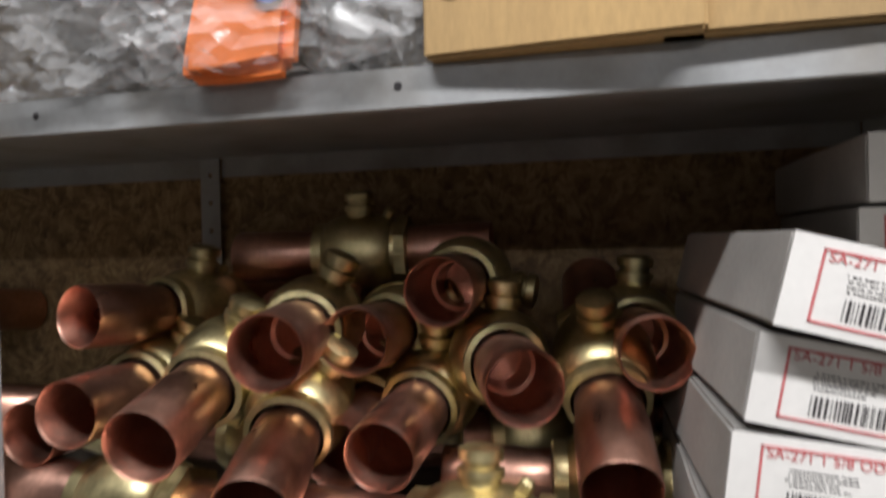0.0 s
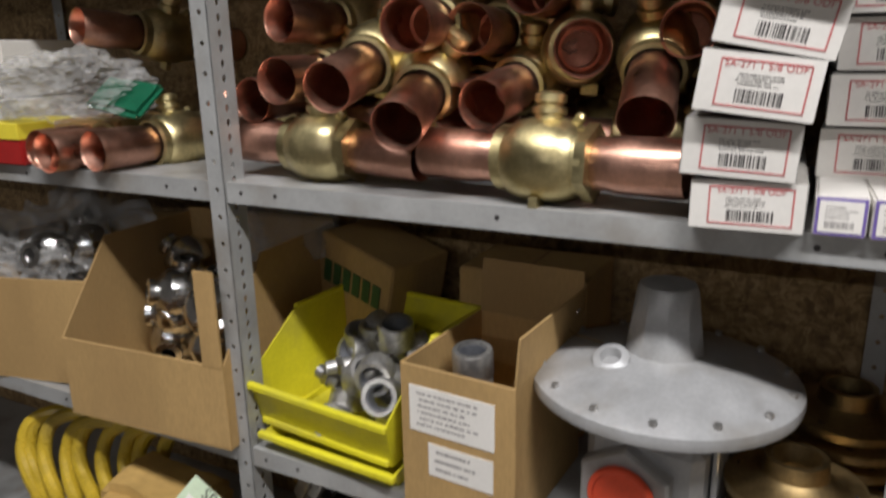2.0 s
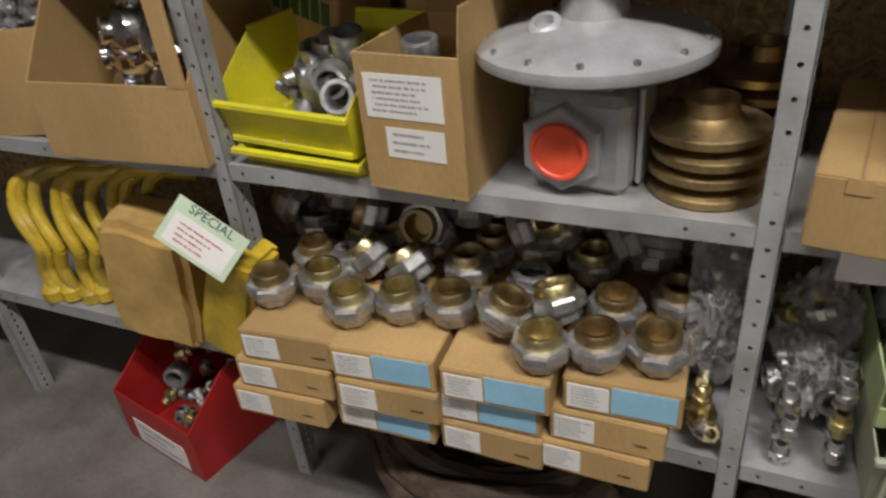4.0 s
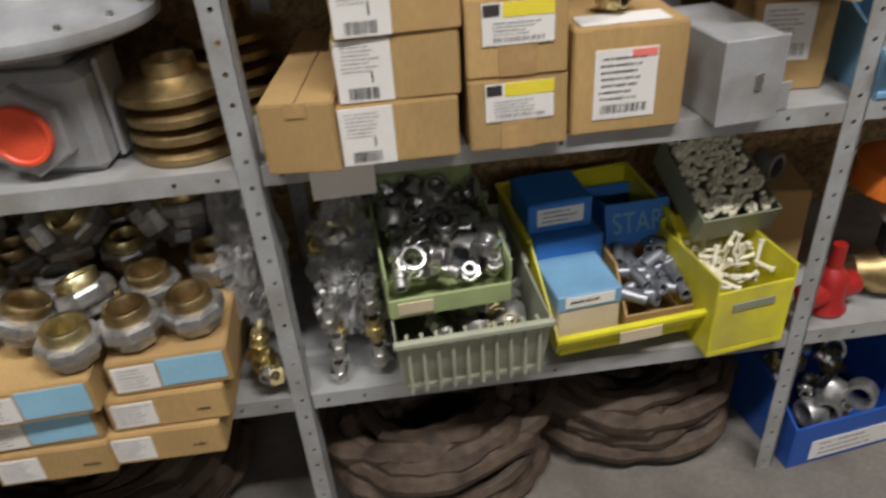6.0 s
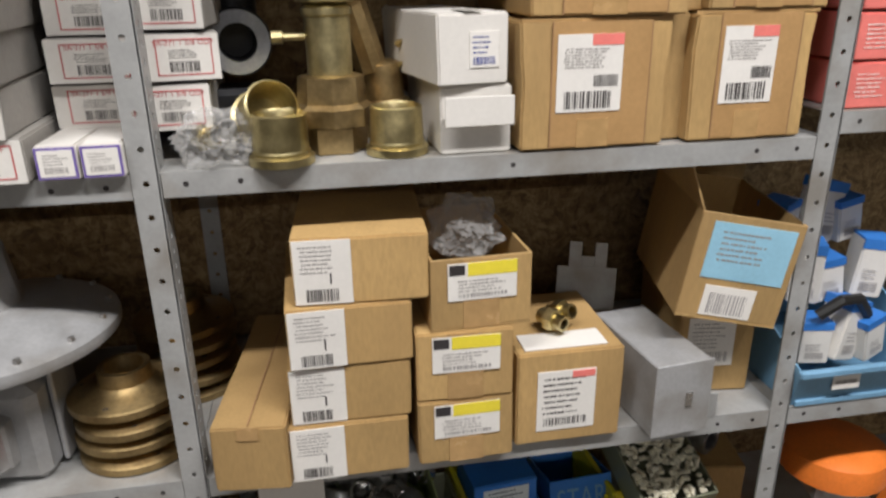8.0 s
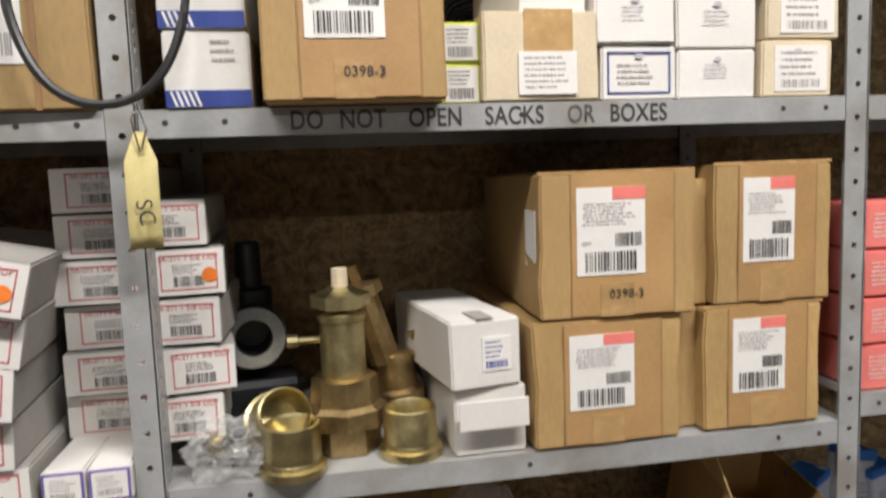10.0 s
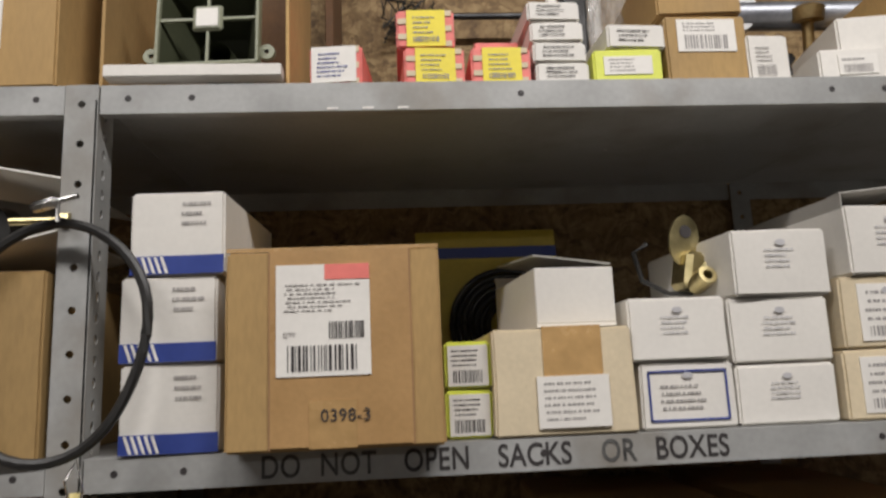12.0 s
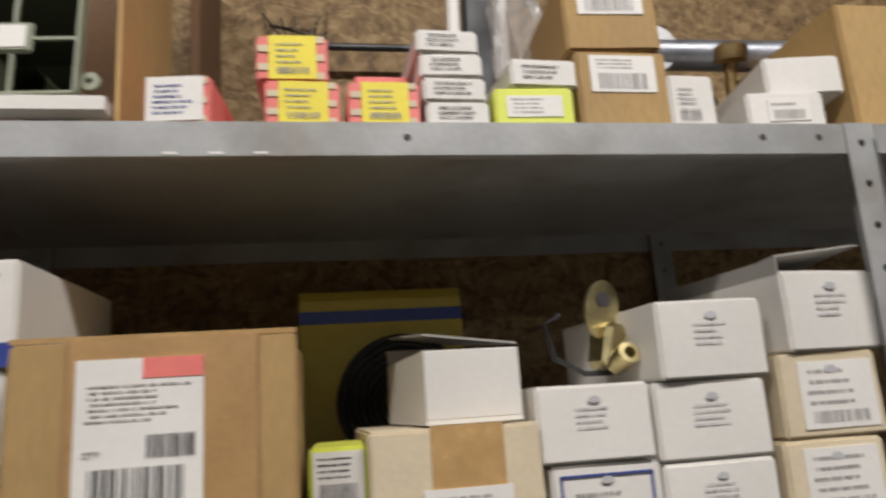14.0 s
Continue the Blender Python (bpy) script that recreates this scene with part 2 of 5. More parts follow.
def lettering(parent, text, size, m, mat, name="lettering", squeeze=1.0, bold=0.0):
    cu = bpy.data.curves.new("tmp", "FONT")
    cu.body, cu.size, cu.align_x, cu.align_y, cu.extrude = text, size, "CENTER", "CENTER", 0.0002
    cu.space_character, cu.offset = 1.05, bold
    tmp = bpy.data.objects.new("tmp", cu)
    me = bpy.data.meshes.new_from_object(tmp)
    me.name = name
    bpy.data.objects.remove(tmp)
    bpy.data.curves.remove(cu)
    me.transform(m @ pose(0, 0, 0, 90) @ Matrix.Diagonal((squeeze, 1, 1, 1)))
    me.materials.clear()
    me.materials.append(mat)
    ob = new(name, me)
    ob.parent = parent
    return ob


def bars(parent, x0, x1, z0, z1, y, rng, lines=4, code=True, ink=None, low=0.35):
    """Unreadable print: rows of short bars, and a bar code in the lower part."""
    bm = bmesh.new()
    w, h = x1 - x0, z1 - z0

    def bar(a, b, c, d):
        vs = [bm.verts.new(p) for p in ((a, y, c), (b, y, c), (b, y, d), (a, y, d))]
        bm.faces.new(vs)

    top = z0 + h * (low if code else 0.1)
    lines = round(lines * 1.4)
    step = (z1 - h * 0.08 - top) / max(lines, 1)
    for i in range(lines):
        z = z1 - h * 0.08 - step * (i + 0.5)
        x = x0 + w * (0.08 + 0.05 * rng.random())
        while x < x0 + w * rng.uniform(0.55, 0.92):
            ln = w * rng.uniform(0.015, 0.06)
            bar(x, min(x + ln, x1 - w * 0.04), z - step * 0.17, z + step * 0.17)
            x += ln + w * rng.choice((0.010, 0.012, 0.03))
    if code:
        x = x0 + w * 0.12
        while x < x0 + w * 0.86:
            ln = w * rng.choice((0.01, 0.02, 0.03))
            bar(x, x + ln, z0 + h * 0.08, z0 + h * low * 0.85)
            x += ln + w * rng.choice((0.012, 0.02, 0.03))
    return part("print", bm, ink or INK, parent)


def sticker(parent, x0, x1, z0, z1, rng, mat=None, y=0.0, lines=4, code=True, ink=None, name="label", low=0.35, label="", lift=0.0012):
    ob = part(name, block(x0, x1, y - lift, y + 0.0002, z0, z1, 0), mat or PAPER, parent, label)
    bars(ob, x0, x1, z0, z1, y - lift - 0.0004, rng, lines, code, ink or GREYINK, low)
    return ob


def soft_box(w, d, h, rng, sag=0.0016, bevel=0.0025):
    """A packed carton: rounded edges, faces a little bulged and dented."""
    bm = bmesh.new()
    bmesh.ops.create_cube(bm, size=1)
    for v in bm.verts:
        v.co = Vector((v.co.x * w, (v.co.y + 0.5) * d, (v.co.z + 0.5) * h))
    bmesh.ops.bevel(bm, geom=bm.edges[:], offset=bevel, segments=2, affect="EDGES")
    bmesh.ops.subdivide_edges(bm, edges=[e for e in bm.edges if e.calc_length() > 0.03], cuts=3, use_grid_fill=True)
    k = Vector((rng.uniform(0, 50), rng.uniform(0, 50), rng.uniform(0, 50)))
    for v in bm.verts:
        q = noise.noise_vector(v.co * 14 + k) * sag
        if v.co.z < 0.004:
            q.z = 0
        if v.co.y < 0.004:
            q.y = max(q.y, 0.0)
        v.co += q
    return bm


def carton(name, label, category, x, y, z, w, d, h, mat, yaw=0.0, roll=0.0, group="", seed=1, sag=0.0016, pitch=0.0):
    """A closed box; x is the middle of its front face, y its front, z its underside."""
    rng = random.Random(seed)
    t = thing(name, label, category, pose(x, y, z, pitch, roll, yaw), group)
    body = part("body", soft_box(w, d, h, rng, sag), mat, t, smooth=True)
    return t, rng


def seam(t, w, d, h, mat=None, wide=0.05, drop=0.05):
    """Tape along the lid's seam and down the front."""
    part("tape", block(-wide / 2, wide / 2, -0.0012, 0.0005, h - drop, h + 0.001, 0), mat or TAPE, t)
    part("lid_seam", block(-0.001, 0.001, 0.004, d - 0.004, h + 0.0012, h + 0.0022, 0), CARD_IN, t)
# ---- the room ----
def structure(name, bm, mat, label):
    return tagged(part(name, bm, mat), label, kind="structure")


structure("floor", block(-3.6, 3.6, -9.0, 0.62, FLOOR - 0.1, FLOOR, 0), CONCRETE, "stained grey concrete floor")
structure("wall_north", block(-3.6, 3.6, 0.462, 0.62, FLOOR, 3.7, 0), OSB, "brown strand board wall behind the shelving")
structure("wall_south", block(-3.6, 3.6, -9.12, -9.0, FLOOR, 3.7, 0), PAINTWALL, "plain painted far wall of the store")
structure("wall_west", block(-3.72, -3.6, -9.0, 0.462, FLOOR, 3.7, 0), PAINTWALL, "plain painted end wall")
structure("wall_east", block(3.6, 3.72, -9.0, 0.462, FLOOR, 3.7, 0), PAINTWALL, "plain painted end wall")
structure("ceiling", block(-3.72, 3.72, -9.12, 0.62, 3.7, 3.8, 0), PAINTWALL, "plain painted ceiling")

SHELF = (0.478, 0.938, 1.396, 1.847, 2.231)
BAY = 0.936
POSTS = (-3 * BAY, -2 * BAY, -BAY, 0.0, BAY, 2 * BAY, 3 * BAY)


def punched(length, width, pitch, radius, tall=1.0, first=0.02):
    """A strip in the xz plane with a row of holes up its middle."""
    bm = bmesh.new()
    n = int((length - first) / pitch)
    for i in range(n):
        z0 = first + i * pitch
        z1 = z0 + pitch
        zc = (z0 + z1) / 2
        outer, inner = [], []
        for a, b in ((1, 0), (1, 1), (0, 1), (-1, 1), (-1, 0), (-1, -1), (0, -1), (1, -1)):
            outer.append(bm.verts.new((a * width / 2, 0, zc + b * pitch / 2)))
            r = radius * (0.7071 if a and b else 1.0)
            inner.append(bm.verts.new((a * r, 0, zc + b * r * tall)))
        for k in range(8):
            j = (k + 1) % 8
            bm.faces.new((outer[k], outer[j], inner[j], inner[k]))
    bmesh.ops.remove_doubles(bm, verts=bm.verts, dist=1e-5)
    ret = bmesh.ops.extrude_face_region(bm, geom=bm.faces[:])
    for v in ret["geom"]:
        if isinstance(v, bmesh.types.BMVert):
            v.co.y += 0.002
    return bm


shelving = thing("steel_shelving", "grey painted steel shelving with punched angle posts", "shelving", pose(0, 0, FLOOR))
TALL = 2.232 - FLOOR
front_bm = punched(TALL, 0.034, 0.0435, 0.0042, first=0.0)
side_bm = punched(TALL, 0.044, 0.0218, 0.0040, 1.5, first=0.0)
side_bm.transform(pose(0.016, 0.022, 0, 0, 0, 90))
post = part("post", front_bm, STEEL, shelving)
flange = part("side_flange", side_bm, STEEL, post)
post.location.x = POSTS[0]
for x in POSTS[1:]:
    p = post.copy()
    scene.collection.objects.link(p)
    p.location.x = x
    f = flange.copy()
    scene.collection.objects.link(f)
    f.parent = p
for x in POSTS:
    p = post.copy()
    scene.collection.objects.link(p)
    p.matrix_basis = pose(x, 0.452, 0, 0, 0, 180)
shelf_plate = part("shelf", block(0.0005, BAY - 0.0005, 0.003, 0.458, -0.002, 0, 0), STEEL, shelving)
lip_bm = bmesh.new()
prof = ((0.001, 0.0), (0.003, -0.0025), (0.003, -0.030), (0.014, -0.030), (0.014, -0.032), (0.001, -0.032))
ends = [[lip_bm.verts.new((x, y, q)) for y, q in prof] for x in (0.0185, BAY - 0.018)]
for k in range(6):
    lip_bm.faces.new((ends[0][k], ends[0][(k + 1) % 6], ends[1][(k + 1) % 6], ends[1][k]))
lip_bm.faces.new(ends[0])
lip_bm.faces.new(ends[1][::-1])
lip = part("lip", lip_bm, STEEL, shelf_plate)
back_lip = part("back_lip", block(0.0185, BAY - 0.018, 0.4555, 0.4575, -0.032, -0.0022, 0), STEEL, shelf_plate)
hole = part("bolt_hole", lathe([(0.0, 0), (0.0036, 0)], 10, pose(0, 0.0006, -0.015, 90)), INK, lip)


def copy_part(ob, parent):
    c = ob.copy()
    scene.collection.objects.link(c)
    c.parent = parent
    return c


for x in POSTS[:-1]:
    for z in SHELF:
        here = x == POSTS[0] and z == SHELF[0]
        s = shelf_plate if here else copy_part(shelf_plate, shelving)
        s.location = (x, 0, z - FLOOR + (0.035 if x == POSTS[4] and z == SHELF[2] else 0))
        l = lip if here else copy_part(lip, s)
        if not here:
            copy_part(back_lip, s)
        for k, q in enumerate((0.047, 0.113, BAY / 2, BAY - 0.11, BAY - 0.047)):
            (hole if here and k == 0 else copy_part(hole, l)).location.x = q
# stencilled words along one lip
STENCIL_FADED = material("worn_stencil_ink", (0.07, 0.068, 0.065), 0.6, var=0.5, scale=90, bump=0)
for word, x in (("DO", 0.206), ("NOT", 0.272), ("OPEN", 0.360), ("SACKS", 0.459), ("OR", 0.545), ("BOXES", 0.622)):
    lettering(shelving, word, 0.031, pose(x, 0.0004, SHELF[3] - 0.0165 - FLOOR), STENCIL_FADED if word in ("OR", "DO", "NOT") else INK, "stencil_word", 0.80, 0.0004)

# ---- ball valves on the middle shelf ----
def build_valve(m):
    """A brass ball valve with a copper stub at each end; its axis is x, its stem points up."""
    t = thing("ball_valve", "brass ball valve with copper tube stubs", "valve", m, "ball valves in the pile")
    ax = pose(0, 0, 0, 0, 90)
    prof = [(0.036, -0.062), (0.042, -0.060), (0.042, -0.046), (0.047, -0.040), (0.052, -0.022), (0.053, 0), (0.052, 0.022), (0.047, 0.040), (0.042, 0.046), (0.042, 0.060), (0.036, 0.062)]
    part("valve_body", lathe(prof, 28, ax), BRASS, t, smooth=True)
    part("hex_collar", lathe([(0.034, 0.050), (0.048, 0.052), (0.048, 0.066), (0.034, 0.068)], 6, ax), BRASS, t)
    part("stem_cap", lathe([(0.018, 0.045), (0.018, 0.056), (0.021, 0.057), (0.021, 0.064), (0.016, 0.066), (0.016, 0.070), (0.020, 0.071), (0.020, 0.080), (0.012, 0.084), (0, 0.084)], 14), BRASS, t, smooth=True)
    part("mounting_lug", block(-0.006, 0.006, -0.034, -0.010, -0.062, -0.046, 0.001), BRASS, t)
    part("drain_plug", lathe([(0.007, 0), (0.007, 0.02), (0.004, 0.024), (0, 0.024)], 8, pose(0.03, 0.0, 0.038, 0, 35)), BRASS, t, smooth=True)
    for s in (1, -1):
        prof = [(0.030, 0.055), (0.0325, 0.060), (0.0325, 0.085), (0.0345, 0.098), (0.0345, 0.172), (0.0335, 0.175), (0.0318, 0.172), (0.0318, 0.10), (0.029, 0.066), (0.025, 0.064), (0.025, 0.004), (0.0, 0.004)]
        part("copper_stub", lathe(prof, 28, pose(0, 0, 0, 0, 90 * s)), COPPER, t, smooth=True)
    return t


def valve_pose(mouth, way, roll):
    d = Vector(way).normalized()
    side = Vector((0, 0, 1)).cross(d).normalized()
    up = d.cross(side)
    rot = Matrix((d, side, up)).transposed().to_4x4()
    return Matrix.Translation(Vector(mouth) + d * 0.175) @ rot @ pose(0, 0, 0, roll)


valve = build_valve(pose(-0.400, 0.045, 1.450, -8, 0, -5))


def valve_at(mouth, way, roll=0.0):
    return copy_thing(valve, valve_pose(mouth, way, roll))


copy_thing(valve, pose(-0.762, 0.075, 1.447, 8, 2, -3))
valve_at((-0.845, 0.091, 1.635), (0.15, 0.99, -0.05), 10)
valve_at((-0.572, 0.000, 1.616), (-0.20, 0.97, 0.03), 25)
valve_at((-0.533, 0.100, 1.612), (-0.06, 1.0, -0.03), 60)
valve_at((-0.448, 0.105, 1.660), (-0.08, 1.0, 0.0), 100)
valve_at((-0.359, 0.051, 1.583), (-0.32, 0.95, 0.0), 6)
valve_at((-0.251, 0.120, 1.603), (-0.14, 0.98, 0.0), 4)
valve_at((-0.672, -0.035, 1.540), (-0.12, 0.96, 0.22), 25)
valve_at((-0.808, 0.030, 1.546), (-0.08, 0.99, 0.02), 30)
valve_at((-0.885, 0.060, 1.515), (-0.03, 0.99, 0.03), 40)
valve_at((-0.566, -0.040, 1.494), (-0.20, 0.92, 0.28), 35)
valve_at((-0.493, 0.055, 1.515), (0.02, 0.97, 0.15), 6)
valve_at((-0.548, 0.085, 1.505), (-0.10, 0.97, 0.13), 200)
valve_at((-0.282, 0.050, 1.501), (-0.12, 0.86, 0.42), -6)
valve_at((-0.470, 0.190, 1.455), (1.0, 0.15, 0.0), 20)
valve_at((-0.800, 0.345, 1.690), (1.0, 0.10, 0.02), 5)
valve_at((-0.870, 0.260, 1.470), (1.0, -0.1, 0.0), -15)
valve_at((-0.560, 0.300, 1.460), (0.9, 0.3, 0.0), 30)
valve_at((-0.860, 0.330, 1.560), (1.0, 0.05, 0.0), 60)
# the next bay of the same shelf
valve_at((-1.290, -0.030, 1.432), (-0.04, 0.99, 0.0), 30)
valve_at((-1.165, -0.020, 1.434), (0.05, 0.99, 0.0), -15)
valve_at((-1.250, -0.045, 1.430), (0.0, 0.99, 0.0), 80)
valve_at((-1.345, 0.120, 1.640), (0.2, 0.97, -0.1), 20)
valve_at((-1.10, 0.20, 1.50), (0.9, 0.4, -0.1), 10)

# ---- long valve boxes, white ends with a red frame ----
def valve_box(x, y, z, w, h, yaw, roll, seed, dot=False, group="boxed valves"):
    t, rng = carton("valve_box", "long grey card box with a white and red printed end", "box", x, y, z, w, 0.33, h, GREYCARD, yaw, roll, group, seed, 0.0012)
    end = part("end_panel", block(-w / 2 + 0.001, w / 2 - 0.001, -0.0014, 0, 0.001, h - 0.001, 0), WHITE, t)
    fr = bmesh.new()
    a, b, c, d = -w * 0.33, w * 0.40, h * 0.12, h * 0.88
    for q in ((a, b, c, c + 0.0016), (a, b, d - 0.0016, d), (a, a + 0.0016, c, d), (b - 0.0016, b, c, d)):
        block(q[0], q[1], -0.002, -0.0014, q[2], q[3], 0, fr)
    part("red_frame", fr, REDINK, end)
    lettering(end, "SA-271 1 5/8 ODF", h * 0.155, pose((a + b) / 2, -0.0018, h * 0.80), REDINK)
    bars(end, a + w * 0.1, b - w * 0.1, c + h * 0.03, h * 0.72, -0.0019, rng, 3, True, INK, 0.55)
    if dot:
        part("orange_dot", lathe([(0, 0), (0.0095, 0)], 18, pose(w * 0.30, -0.0024, h * 0.42, 90)), ORANGE, end)
    return t


valve_box(-0.160, -0.020, SHELF[2] + 0.001, 0.112, 0.053, 2, 0, 11)
valve_box(-0.172, -0.026, SHELF[2] + 0.0565, 0.112, 0.060, 3, 3, 12)
valve_box(-0.162, -0.046, SHELF[2] + 0.121, 0.112, 0.060, 5, 7, 13)
valve_box(-0.149, -0.046, SHELF[2] + 0.182, 0.112, 0.060, 6, 11, 14)
valve_box(-0.135, -0.064, SHELF[2] + 0.243, 0.112, 0.060, 7, 14, 15, True)
for i in range(6):
    valve_box(-0.045 + 0.004 * (i % 3), 0.10 - 0.01 * (i % 2), SHELF[2] + 0.042 + 0.0585 * i, 0.110, 0.056, 2 * (i % 3) - 2, 0, 20 + i)
for i in range(5):
    valve_box(0.036 + (0, 0.018, 0.004, 0.012, -0.006)[i], 0.055, SHELF[2] + 0.042 + 0.062 * i, 0.092, 0.058, (3, 9, -2, 6, 3)[i], 0, 30 + i, i == 3)


def purple_box(x, y, seed, yaw=0):
    t, rng = carton("small_box", "small white box with a purple bordered label", "box", x, y, SHELF[2] + 0.001, 0.048, 0.20, 0.042, WHITE, yaw, 0, "purple bordered boxes", seed, 0.0006)
    lab = part("label", block(-0.0225, 0.0225, -0.0012, 0, 0.002, 0.040, 0), PURPLE, t, "purple bordered label")
    inner = part("label_field", block(-0.0195, 0.0195, -0.0018, -0.0012, 0.005, 0.037, 0), PAPER, lab)
    bars(inner, -0.018, 0.018, 0.007, 0.035, -0.0022, rng, 3, True, GREYINK, 0.4)


purple_box(-0.073, -0.012, 41)
purple_box(-0.022, -0.012, 42, 2)

# ---- gas regulator, brass flanges, open cartons on the second shelf ----
reg = thing("gas_regulator", "grey cast gas regulator with a wide diaphragm and red cap", "regulator", pose(-0.262, 0.045, SHELF[1], 0, 0, -6))
rb = block(-0.078, 0.078, 0.0, 0.145, 0.0, 0.155, 0.014)
block(-0.050, 0.050, 0.02, 0.125, 0.15, 0.182, 0.01, rb)
part("body", rb, CASTGREY, reg, smooth=True)
for x in (-0.085, 0.085):
    part("rib", block(x - 0.004, x + 0.004, 0.04, 0.11, 0.01, 0.16, 0.002), CASTGREY, reg)
part("inlet_hex", lathe([(0.0, 0), (0.066, 0), (0.068, 0.004), (0.068, 0.026), (0.064, 0.030), (0.047, 0.030), (0, 0.030)], 6, pose(-0.015, 0.006, 0.078, 90, 0, 0) @ pose(0, 0, 0, 0, 0, 30)), CASTGREY, reg)
part("thread_cap", lathe([(0, 0.0345), (0.036, 0.0345), (0.038, 0.037), (0.043, 0.037), (0.045, 0.034), (0.045, 0.028), (0.0, 0.028)], 28, pose(-0.015, 0.002, 0.078, 90)), REDCAP, reg, "red plastic thread cap", True)
disc = part("diaphragm_case", lathe([(0, 0.176), (0.06, 0.176), (0.135, 0.188), (0.168, 0.198), (0.176, 0.203), (0.177, 0.209), (0.177, 0.212), (0.176, 0.219), (0.168, 0.224), (0.15, 0.228), (0.10, 0.243), (0.05, 0.252), (0, 0.254)], 56, pose(0, 0.075, 0)), CASTGREY, reg, smooth=True)
for k in range(14):
    a = 2 * math.pi * k / 14
    part("case_bolt", lathe([(0, 0.231), (0.005, 0.231), (0.005, 0.222), (0.006, 0.215)], 6, pose(0.162 * math.cos(a), 0.075 + 0.162 * math.sin(a), 0)), ZINC, disc)
part("spring_tower", lathe([(0.060, 0.235), (0.053, 0.250), (0.046, 0.300), (0.041, 0.336), (0.037, 0.344), (0, 0.345)], 10, pose(-0.002, 0.082, 0)), CASTGREY, reg, smooth=True)
part("vent_boss", lathe([(0.026, 0), (0.024, 0.030), (0.014, 0.034), (0.010, 0.016), (0, 0.016)], 18, pose(-0.052, 0.030, 0.226, 30, 0, 0)), CASTGREY, reg, smooth=True)
part("wire_tag", pipe([(-0.14, 0.12, 0.27), (-0.16, 0.10, 0.25), (-0.13, 0.08, 0.245), (-0.08, 0.06, 0.25)], 0.0013, 6), CHROME, reg)


def brass_flange(m):
    t = thing("brass_flange", "round dull brass pipe flange with a threaded hub", "flange", m, "stack of brass flanges")
    part("disc", lathe([(0.031, 0), (0.080, 0), (0.085, 0.003), (0.085, 0.014), (0.080, 0.017), (0.052, 0.020), (0.040, 0.030), (0.038, 0.052), (0.030, 0.052), (0.028, 0.03), (0.031, 0)], 36), OLDBRASS, t, smooth=True)
    for k in range(4):
        part("bolt_hole", lathe([(0, 0.0182), (0.006, 0.0182)], 10, pose(0.067 * math.cos(k * 1.571 + 0.4), 0.067 * math.sin(k * 1.571 + 0.4), 0)), INK, t)
    return t


fl = brass_flange(pose(-0.077, 0.110, SHELF[1], 0, 0, 10))
for x, y, z, a in ((-0.079, 0.112, 0.030, 30), (-0.075, 0.108, 0.060, 80), (-0.080, 0.111, 0.090, 55), (-0.020, 0.29, 0.0, 20), (-0.018, 0.292, 0.03, 20), (-0.024, 0.29, 0.06, 10), (-0.02, 0.29, 0.09, 70), (-0.022, 0.29, 0.12, 40)):
    copy_thing(fl, pose(x, y, SHELF[1] + z, 1.2 * math.sin(a), 1.0 * math.cos(a), a))


def open_carton(name, label, m, w, d, h, group="", front=1.0, flaps=(), back=0.0, side=0.0, mat=None, seed=1):
    """A box with its lid open: walls of card, flaps as (side, length, lean in degrees)."""
    t = thing(name, label, "carton", m, group)
    k = mat or CARD
    th = 0.004
    part("bottom", block(-w / 2, w / 2, 0, d, 0, th, 0), k, t)
    part("front_wall", block(-w / 2, w / 2, 0, th, th, h * front, 0.0008), k, t)
    part("back_wall", block(-w / 2, w / 2, d - th, d, th, h + back, 0.0008), k, t)
    for s in (-1, 1):
        x0, x1 = (-w / 2, -w / 2 + th) if s < 0 else (w / 2 - th, w / 2)
        bm = bmesh.new()
        hb = h + side
        prof = [(th, th), (d - th, th), (d - th, hb), (d * 0.35, hb), (th, h * front)]
        a = [bm.verts.new((x0, y, z)) for y, z in prof]
        b = [bm.verts.new((x1, y, z)) for y, z in prof]
        bm.faces.new(a)
        bm.faces.new(b[::-1])
        for i in range(len(prof)):
            j = (i + 1) % len(prof)
            bm.faces.new((a[i], a[j], b[j], b[i]))
        part("side_wall", bm, k, t)
    for where, ln, lean in flaps:
        bm = block(-w / 2 + 0.002, w / 2 - 0.002, 0, 0.003, 0, ln, 0)
        if where in ("left", "right"):
            bm.free()
            bm = block(-d / 2 + 0.002, d / 2 - 0.002, 0, 0.003, 0, ln, 0)
        mm = {"front": pose(0, 0.001, h * front, lean, 0, 0), "back": pose(0, d - 0.003, h + back, -lean, 0, 0),
              "left": pose(-w / 2 + 0.003, d / 2, h + side, 0, -lean, 0) @ pose(0, 0, 0, 0, 0, 90), "right": pose(w / 2, d / 2, h + side, 0, lean, 0) @ pose(0, 0, 0, 0, 0, 90)}[where]
        bm.transform(mm)
        part("flap", bm, k, t)
    return t


